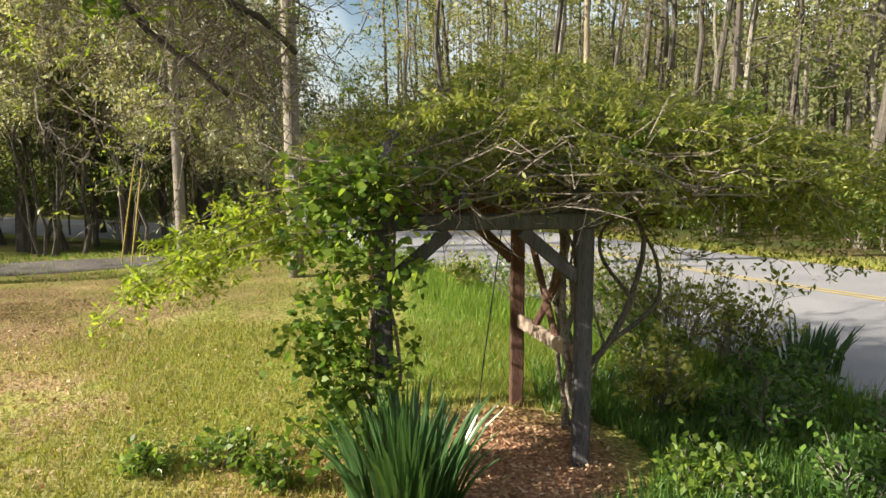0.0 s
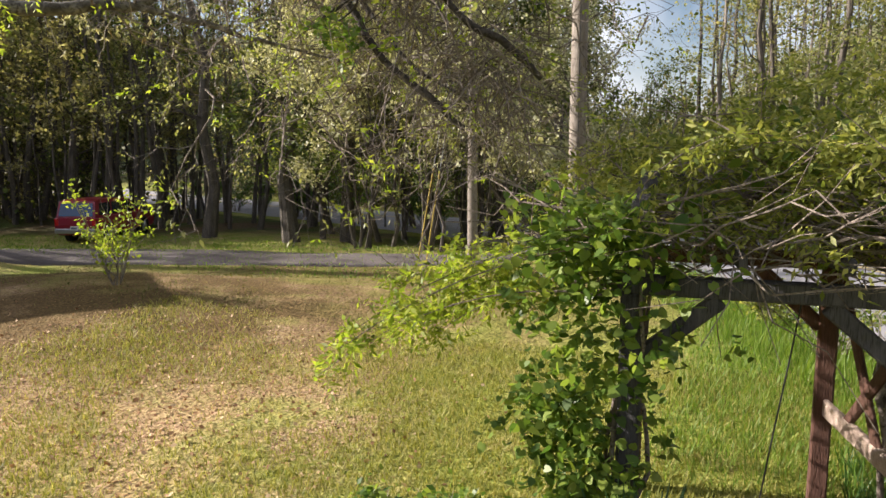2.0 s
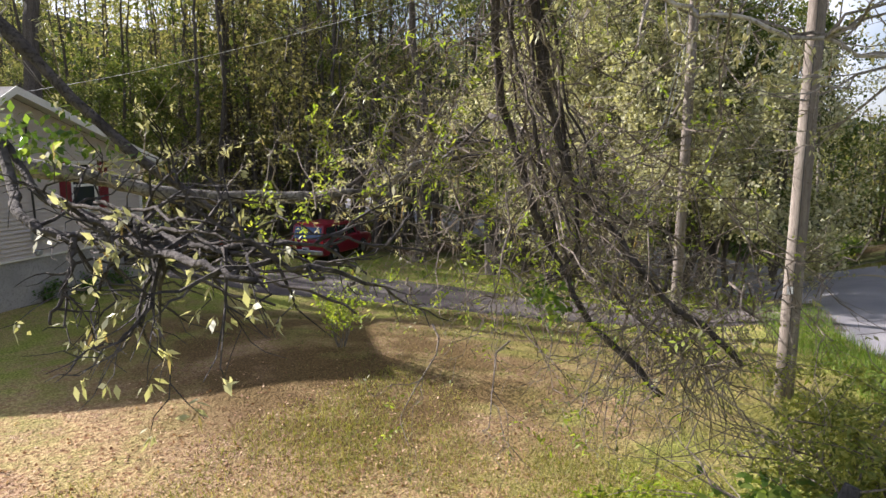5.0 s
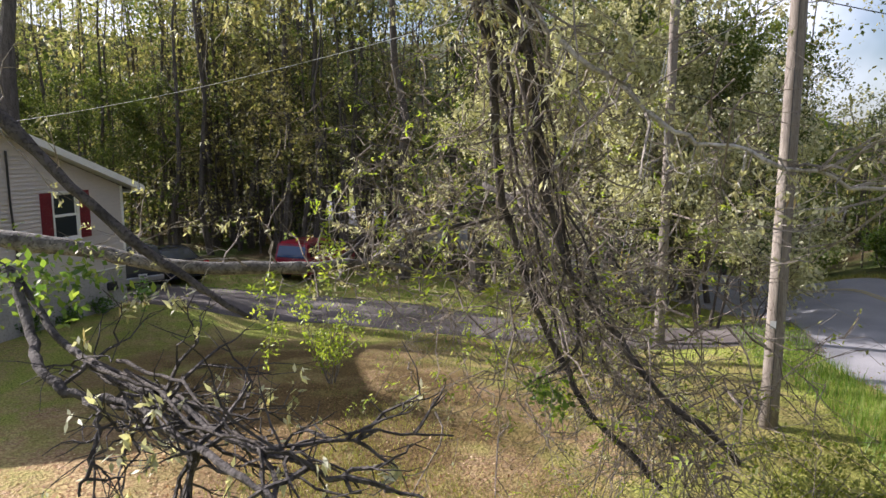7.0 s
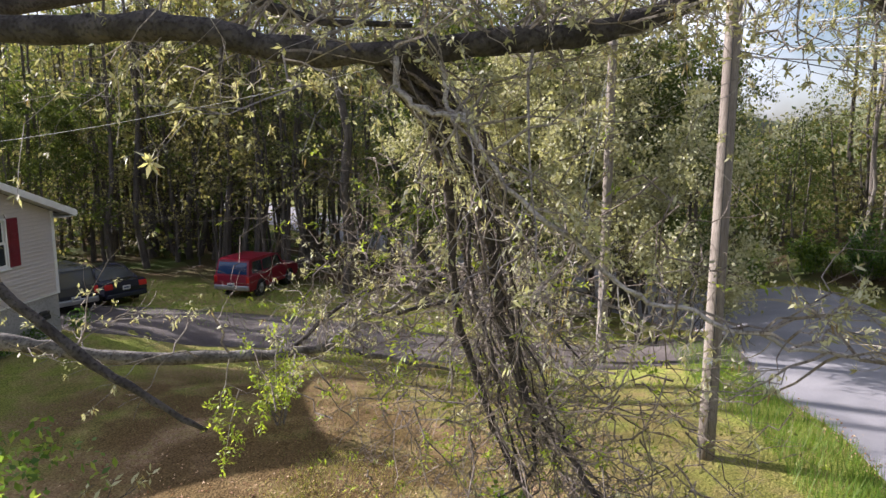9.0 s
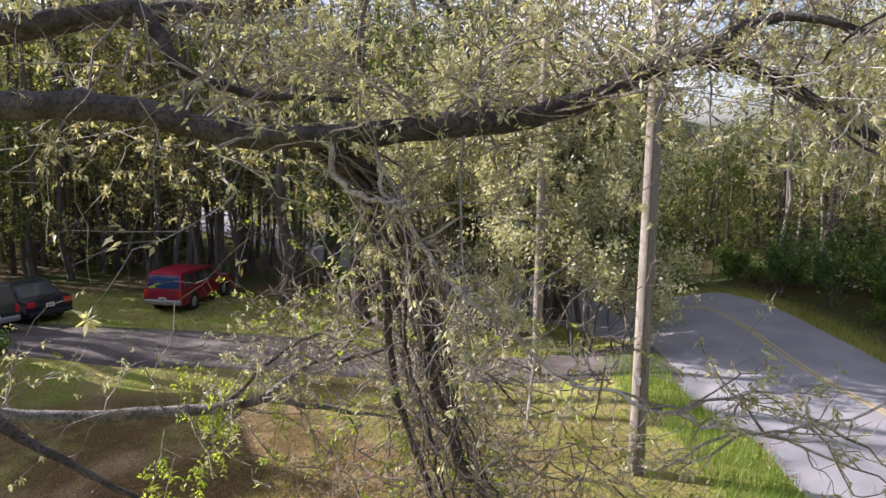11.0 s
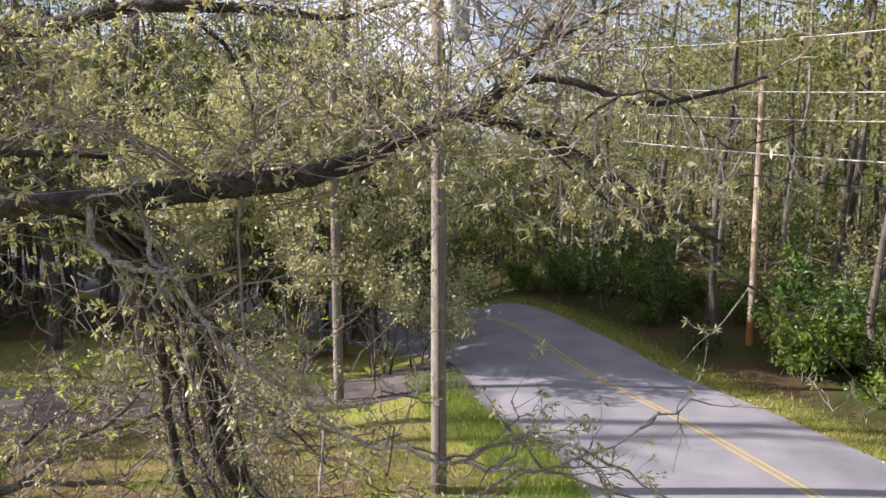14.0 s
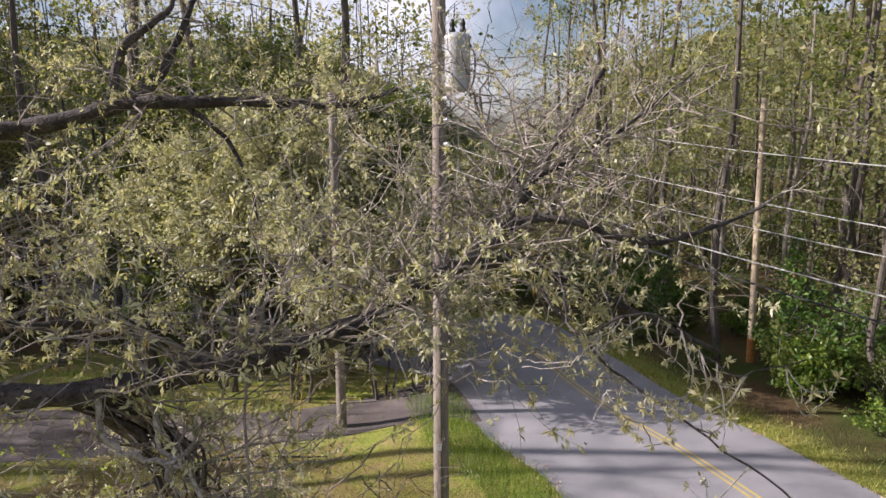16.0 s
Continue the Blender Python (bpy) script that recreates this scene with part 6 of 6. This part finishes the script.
def build_far_woods():
    """Distant trunks and leaves behind the nearer trees."""
    rng = np.random.default_rng(9)
    g, c = Geo(), []
    for k in range(480):
        a = rng.uniform(-1.35, 1.25)
        d = rng.uniform(44, 78)
        x, y = d * math.sin(a), d * math.cos(a)
        l, r = (float(v[0]) for v in from_road(x, y))
        if l > -2.5 and r < 2.5:
            continue
        gap = -0.215 < x / max(y, 1) < -0.05
        h, z = (rng.uniform(5, 8.5) if gap else rng.uniform(13, 20)), gz(x, y)
        g.tube(wander(rng, (x, y, z - 0.3), (x + rng.normal() * 0.6, y + rng.normal() * 0.6, z + h), 5, 0.02), np.linspace(rng.uniform(0.06, 0.17), 0.03, 5), 5, cap=False)
        n = 270
        u = rng.uniform(0.0, 1, n) ** 1.3
        c.append(np.stack([x + rng.normal(size=n) * 2.6, y + rng.normal(size=n) * 2.6, z + h * u], 1))
    wood = empty("far_woods", "distant spring woodland of thin trunks", "woods")
    wood["kind"] = "stuff"
    part("trunks", g, M_BARK, wood, kind="stuff")
    # loose leaves added over the nearer trees to keep sky light out of the woods
    top = []
    while len(top) < 15000:
        x, y = rng.uniform(-62, 34, 4000), rng.uniform(19, 52, 4000)
        l, r = from_road(x, y)
        ok = (in_woods(x, y) > 0.5) & ((l < -3.5) | (r > 2.5)) & ((x / y < -0.24) | (x / y > -0.03))
        top += list(np.stack([x, y, rng.uniform(9.5, 19.5, 4000)], 1)[ok])
    top = np.array(top)
    for lot, mat in ((top[:8000], L_BUD), (top[8000:], L_SPRING)):
        part("skylight_screen", array_mesh("skylight_screen", leaves(rng, lot, np.full(len(lot), 0.34), 0.6), 4, mat), None, wood, kind="stuff")
    c = bunch(rng, np.concatenate(c)[::5], 5, 0.33)
    half = rng.uniform(size=len(c)) < 0.5
    part("foliage", array_mesh("foliage", leaves(rng, c[half], np.full(half.sum(), 0.30), 0.7), 4, L_WOODS), None, wood, kind="stuff")
    part("foliage", array_mesh("foliage", leaves(rng, c[~half], np.full((~half).sum(), 0.30), 0.7), 4, L_BUD), None, wood, kind="stuff")


build_far_woods()


def build_hill():
    """A plain low wooded ridge far off."""
    g = Geo()
    n = 181
    for k in range(n):
        a = -math.pi + 2 * math.pi * k / (n - 1)
        dip = 1 - 0.78 * math.exp(-((a + 0.16) / 0.2) ** 2)
        for d, h in ((95, -1), (112, (19 + 2 * math.sin(3 * a) + 1.2 * math.sin(11 * a)) * dip), (170, (30 + 3 * math.sin(2 * a + 1)) * dip)):
            g.v.append(Vector((d * math.sin(a), 20 + d * math.cos(a), h + 2)))
    g.f = [(k * 3 + s, k * 3 + s + 1, k * 3 + s + 4, k * 3 + s + 3) for k in range(n - 1) for s in range(2)]
    thing("backdrop", g, material("far_wooded_ridge", (0.07, 0.085, 0.035), (0.11, 0.11, 0.05), 0.15, 1, 0, 0.6, 1.2, (0.04, 0.045, 0.02)), "far wooded ridge in spring green", "backdrop", kind="structure", smooth=True)


build_hill()


# ---------------------------------------------------------------- edge trees, sapling, shrubs
def build_bush(name, seed, at, height, spread, leaf, count, size, label, category, stems=14, bark=M_TWIG, slim=0.55, low=0.25, depth=2):
    rng = np.random.default_rng(seed)
    bush = empty(name, label, category)
    x, y = at
    z = gz(x, y)
    g, tips = Geo(), []
    reach = 0.62 / (1.0, 1.65, 2.07, 2.35)[depth]
    for k in range(stems):
        a = rng.uniform(0, 2 * math.pi)
        lean = rng.uniform(0.05, 1) * spread / height
        grow(rng, g, tips, (x + 0.08 * spread * math.cos(a), y + 0.08 * spread * math.sin(a), z - 0.03), (math.cos(a) * lean, math.sin(a) * lean, 1), height * reach * rng.uniform(0.9, 1.7), 0.008 + 0.004 * height, depth, 0.02, 0.38, 3, 5)
    part("branchwork", g, bark, bush, kind="stuff")
    c, w = tip_arrays(tips)
    cc = bunch(rng, c[rng.integers(0, len(c), count // 6)] + rng.normal(size=(count // 6, 3)) * min(0.035 * height, 0.16), 6, size * 0.75)
    count = len(cc)
    cc[:, 2] = np.maximum(cc[:, 2], z + low * height * rng.uniform(0.2, 1, count))
    part("foliage", array_mesh("foliage", leaves(rng, cc, np.full(count, size), slim, 0.1), 4, leaf), None, bush, kind="stuff")
    return bush


build_bush("sapling", 31, (-10.4, 9.9), 2.1, 0.75, L_BRIGHT, 900, 0.075, "young leafy shrub standing alone in the lawn", "shrub", 9, low=0.3, depth=1)
# the yellow-green small trees between the drive and the road
for k, (x, y, h, s, n) in enumerate(((-9.6, 21.4, 13.5, 4.8, 15000), (-6.9, 22.3, 10.0, 3.6, 11000), (-12.6, 22.4, 14.0, 4.4, 12500), (-5.6, 22.2, 5.0, 2.4, 3800), (-14.2, 24.0, 12.0, 3.8, 9000), (-9.6, 25.0, 12.5, 3.8, 11000), (-13.2, 26.4, 13.0, 3.8, 10000))):
    build_bush("spring_tree", 70 + k, (x, y), h, s, L_OAK, int(n * 1.15), 0.125, "small bushy tree in pale yellow-green young leaf", "tree", 5, M_BARK, 0.6, 0.12, 3)
for k, (x, y, h, s) in enumerate(((7.2, 24.5, 1.7, 1.4), (8.6, 23.3, 2.0, 1.6), (10.5, 22.5, 1.8, 1.5), (7.3, 26.6, 1.5, 1.2), (12.5, 21.5, 2.2, 1.8), (3.3, 30.5, 1.5, 1.5), (14.5, 20, 2.4, 1.9), (9.5, 26.5, 2.6, 1.9))):
    build_bush("roadside_shrub", 90 + k, (x, y), h, s, L_WOODS if k % 2 else L_BROAD, 2600, 0.095, "leafy green shrub on the far verge", "shrub", 16)
for k, (x, y, h, s, lf) in enumerate(((2.6, 5.6, 0.7, 0.8, L_SHRUB), (3.3, 6.6, 0.75, 0.9, L_SHRUB), (2.2, 7.2, 0.8, 0.8, L_BROAD), (2.9, 4.6, 0.65, 0.8, L_SHRUB), (1.9, 4.7, 0.45, 0.6, L_BROAD), (2.4, 8.6, 1.5, 1.0, L_VINE), (3.6, 5.2, 0.7, 0.8, L_SHRUB), (1.9, 6.2, 0.8, 0.7, L_VINE), (1.9, 9.6, 1.5, 0.9, L_VINE), (2.7, 7.9, 1.6, 1.0, L_VINE), (1.2, 11.2, 1.0, 0.8, L_BROAD), (3.1, 7.3, 1.25, 0.8, L_VINE), (2.1, 8.3, 1.35, 0.8, L_BROAD), (0.4, 12.6, 0.8, 0.7, L_VINE))):
    build_bush("shrub", 110 + k, (x, y), h, s, lf, 900, 0.07, "dense dark green shrub beside the arbor" if lf is L_SHRUB else "fresh green shrub beside the arbor", "shrub", 18)
for k, (x, y, h, s) in enumerate(((-1.75, 5.2, 0.35, 0.5), (-1.25, 4.9, 0.4, 0.45), (-2.3, 5.1, 0.3, 0.4))):
    build_bush("seedling_clump", 130 + k, (x, y), h, s, L_BROAD, 320, 0.07, "low clump of bright green leaves in the lawn", "plant", 10, depth=1)
for k, (x, y, h) in enumerate(((-21.2, 10.2, 0.7), (-20.8, 9.0, 0.6), (-20.4, 7.8, 0.7), (-21.6, 11.9, 0.8))):
    build_bush("foundation_plant", 140 + k, (x, y), h, 0.7, L_SHRUB, 420, 0.10, "low dark plant against the foundation", "plant", 10, depth=1)


# undergrowth along the edges of the woods
COVER = [build_bush("undergrowth", 200 + k, (7.5 + 2 * k, 25 + k), 1.5 + 0.5 * k, 1.3, (L_BROAD, L_WOODS, L_SHRUB)[k], 1500, 0.115, ("fresh green undergrowth at the wood's edge", "leafy undergrowth under the trees", "dark undergrowth under the trees")[k], "shrub", 9, depth=1) for k in range(3)]
rng = np.random.default_rng(17)
HOME = [(7.5, 25.0), (9.5, 26.0), (11.5, 27.0)]


def copy_bush(k, x, y, s):
    turn = Matrix.Rotation(rng.uniform(0, 6.28), 4, "Z") @ Matrix.Diagonal((s, s, s * rng.uniform(0.8, 1.2), 1))
    m = Matrix.Translation((x, y, gz(x, y))) @ turn @ Matrix.Translation((-HOME[k][0], -HOME[k][1], -gz(*HOME[k])))
    ob = copy_thing(COVER[k], Matrix())
    ob.matrix_world = m
    return ob


cx, cy = rng.uniform(-34, 24, 1600), rng.uniform(16, 48, 1600)
l, r = from_road(cx, cy)
right = (r > 1.9) & (r < 8) & ~((cx / cy > 0.15) & (cx / cy < 0.245) & (cy < 28))
ok = right | ((l < -3) & (in_woods(cx, cy) > 0.8) & (cx < -6) & (cy > 33))
for x, y, side in list(zip(cx[ok], cy[ok], right[ok]))[:95]:
    copy_bush(int(rng.integers(3)) if side else int(rng.integers(1, 3)), x, y, rng.uniform(0.7, 1.5))
for k in range(16):
    x = rng.uniform(-38, -9)
    copy_bush(2, x, 30.5 - 0.25 * (x + 8) + rng.uniform(-2.0, 3.0), rng.uniform(0.7, 1.1))


def build_iris(name, seed, at, height, spread, count, label):
    rng = np.random.default_rng(seed)
    iris = empty(name, label, "plant")
    x0, y0 = at
    for k in range(count):
        a, q = rng.uniform(0, 2 * math.pi), math.sqrt(rng.uniform())
        b = Vector((x0 + spread * 0.45 * q * math.cos(a), y0 + spread * 0.45 * q * math.sin(a), gz(x0, y0) - 0.03))
        lean = Vector((math.cos(a), math.sin(a), 0)) * (0.06 + 0.28 * q) * rng.uniform(0.5, 1.3)
        h = height * rng.uniform(0.7, 1.05)
        s = Vector((-math.sin(a + 0.6), math.cos(a + 0.6), 0)) * rng.uniform(0.018, 0.032)
        nrm = s.cross(Vector((0, 0, 1))).normalized() * 0.004
        g = Geo()
        for t in np.linspace(0, 1, 6):
            c = b + Vector((0, 0, h * (t - 0.10 * t * t * (1 + q)))) + lean * h * t * t
            w = s * (1 - t ** 2.5) * (0.8 + 0.5 * t) + s * 0.04
            g.v += [c - w, c + nrm, c + w]
        for i in range(5):
            for j in range(2):
                g.f.append((i * 3 + j, i * 3 + j + 1, i * 3 + j + 4, i * 3 + j + 3))
        part("blade", g, L_IRIS, iris)
    return iris


build_iris("iris_clump", 1, (-0.25, 4.25), 1.06, 0.72, 170, "tall clump of dark green sword-shaped iris leaves")
build_iris("iris_clump", 2, (3.9, 7.4), 0.75, 0.9, 70, "dark clump of sword leaves near the road")


# ---------------------------------------------------------------- grass and leaf litter
def build_grass():
    rng = np.random.default_rng(21)

    def field(n, x0, x1, y0, y1, test):
        xy = np.stack([rng.uniform(x0, x1, n), rng.uniform(y0, y1, n)], 1)
        rim = np.minimum(np.minimum(xy[:, 0] - x0, x1 - xy[:, 0]), np.minimum(xy[:, 1] - y0, y1 - xy[:, 1]))
        xy = xy[rim > rng.uniform(0, 0.9, n) ** 2]
        return xy[test(xy[:, 0], xy[:, 1])]

    def add(name, xy, h, w, mat, label, lean=0.5):
        m = array_mesh(name, blades(rng, xy, ground_z(xy[:, 0], xy[:, 1]) - 0.01, h, w, lean), 3, mat)
        thing(name, m, None, label, "grass", kind="stuff")

    lr = lambda x, y: from_road(x, y)
    open_lawn = lambda x, y: (lr(x, y)[0] < -0.2) & (np.hypot((x - 0.75) / 1.1, (y - 5.3) / 1.2) > 0.9)
    # turf grows in uneven patches
    patch = lambda x, y: np.sin(1.3 * x + 0.7 * y) + np.sin(0.6 * x - 1.9 * y + 1) + np.sin(2.9 * x + 2.3 * y) * 0.6 + rng.normal(size=len(x)) * 1.3
    xy = field(150000, -9, 2.5, 2.2, 10, open_lawn)
    xy = xy[patch(xy[:, 0], xy[:, 1]) > 0.1 - 2.2 * smooth(-4.6, -1.8, xy[:, 0])]
    add("lawn_grass", xy, 0.078, 0.006, L_GRASS, "short patchy lawn grass", 0.8)
    xy = field(60000, -22, 2, 8, 19, open_lawn)
    xy = xy[patch(xy[:, 0], xy[:, 1]) > 0.2 + 0.5 * (xy[:, 0] < -5)]
    add("lawn_grass", xy, 0.055, 0.010, L_TURF, "short patchy lawn grass", 0.8)
    xy = field(60000, -0.8, 5.0, 6.6, 16, lambda x, y: (lr(x, y)[0] < -0.15) & (x > -0.6))
    add("lush_grass", xy, 0.12, 0.006, L_LUSH, "lush green grass behind the arbor", 0.6)
    xy = field(52000, -6, 6, 5, 22, lambda x, y: (lr(x, y)[0] < -0.02) & (lr(x, y)[0] > -1.7))
    add("verge_grass", xy, 0.34, 0.007, L_LUSH, "tall bright grass along the road edge", 0.5)
    # the darker leaf colour stands in for the shade over this corner
    xy = field(24000, 0.9, 4.5, 3.2, 7.5, lambda x, y: (lr(x, y)[0] < -0.1) & (np.hypot((x - 0.75) / 1.1, (y - 5.3) / 1.2) > 0.8))
    add("weeds", xy, 0.2, 0.010, L_SHRUB, "green weeds and grass by the arbor, coloured dark for shade", 0.7)
    xy = field(110000, -6, 16, 12, 34, lambda x, y: (lr(x, y)[1] > -0.05) & (lr(x, y)[1] < 0.5 + 1.5 * rng.uniform(size=len(x)) ** 2))
    add("far_verge_grass", xy, 0.13, 0.014, L_GRASS, "uneven grass on the far verge", 0.6)
    xy = field(9000, -34, -6, 15, 24, lambda x, y: in_woods(x, y) < 0.5)
    add("lawn_grass", xy, 0.10, 0.02, L_LUSH, "shaded green grass by the woods", 0.7)
    # fallen leaves
    n = 16000
    x, y = rng.uniform(-12, 1.9, n), rng.uniform(2.2, 10, n)
    near = np.hypot((x - 0.6) / 1.2, (y - 5.1) / 1.3) < 1.05
    keep = (near & (rng.uniform(size=n) < 0.3)) | (rng.uniform(size=n) < 0.9 * smooth(5.5, 1.5, np.hypot((x + 6.8) / 1.15, y - 5.2))  * 0.6)
    x, y = x[keep], y[keep]
    c = np.stack([x, y, ground_z(x, y) + 0.015], 1)
    lv = leaves(rng, c, np.full(len(c), 0.05), 0.7, 0.0, rng.normal(size=(len(c), 3)) * np.array([1, 1, 0.22]))
    thing("fallen_leaves", array_mesh("fallen_leaves", lv, 4, L_DRY), None, "scattered dry brown fallen leaves", "leaves", kind="stuff")
    # a ragged line of dead leaves and grit along both sides of the road
    c = []
    for edge, side in ((ROAD_R, 1), (ROAD_L, -1)):
        run = edge[(edge[:, 1] > 5) & (edge[:, 1] < 33) & (edge[:, 0] > -9)]
        k = rng.uniform(0, len(run) - 1.001, 900)
        i = k.astype(int)
        p = run[i] + (run[i + 1] - run[i]) * (k - i)[:, None]
        p = p + np.stack([np.full(900, 0.9 * side), np.full(900, 0.44 * side)], 1) * rng.normal(0.02, 0.16, 900)[:, None]
        c.append(np.stack([p[:, 0], p[:, 1], ground_z(p[:, 0], p[:, 1]) + 0.03], 1))
    c = np.concatenate(c)
    lv = leaves(rng, c, np.full(len(c), 0.055), 0.7, 0.0, rng.normal(size=(len(c), 3)) * np.array([1, 1, 0.15]))
    thing("roadside_litter", array_mesh("roadside_litter", lv, 4, L_DRY), None, "dead brown leaves along the road edge", "leaves", kind="stuff")
    # red-brown chips under the arbor
    n = 2600
    q, a = np.sqrt(rng.uniform(0, 1, n)), rng.uniform(0, 6.28, n)
    x, y = 0.42 + 0.95 * q * np.cos(a), 5.25 + 1.2 * q * np.sin(a)
    c = np.stack([x, y, ground_z(x, y) + 0.012], 1)
    lv = leaves(rng, c, np.full(n, 0.05), 0.4, 0.0, rng.normal(size=(n, 3)) * np.array([1, 1, 0.25]))
    thing("mulch_chips", array_mesh("mulch_chips", lv, 4, L_DRY), None, "red-brown mulch chips under the arbor", "mulch", kind="stuff")


build_grass()
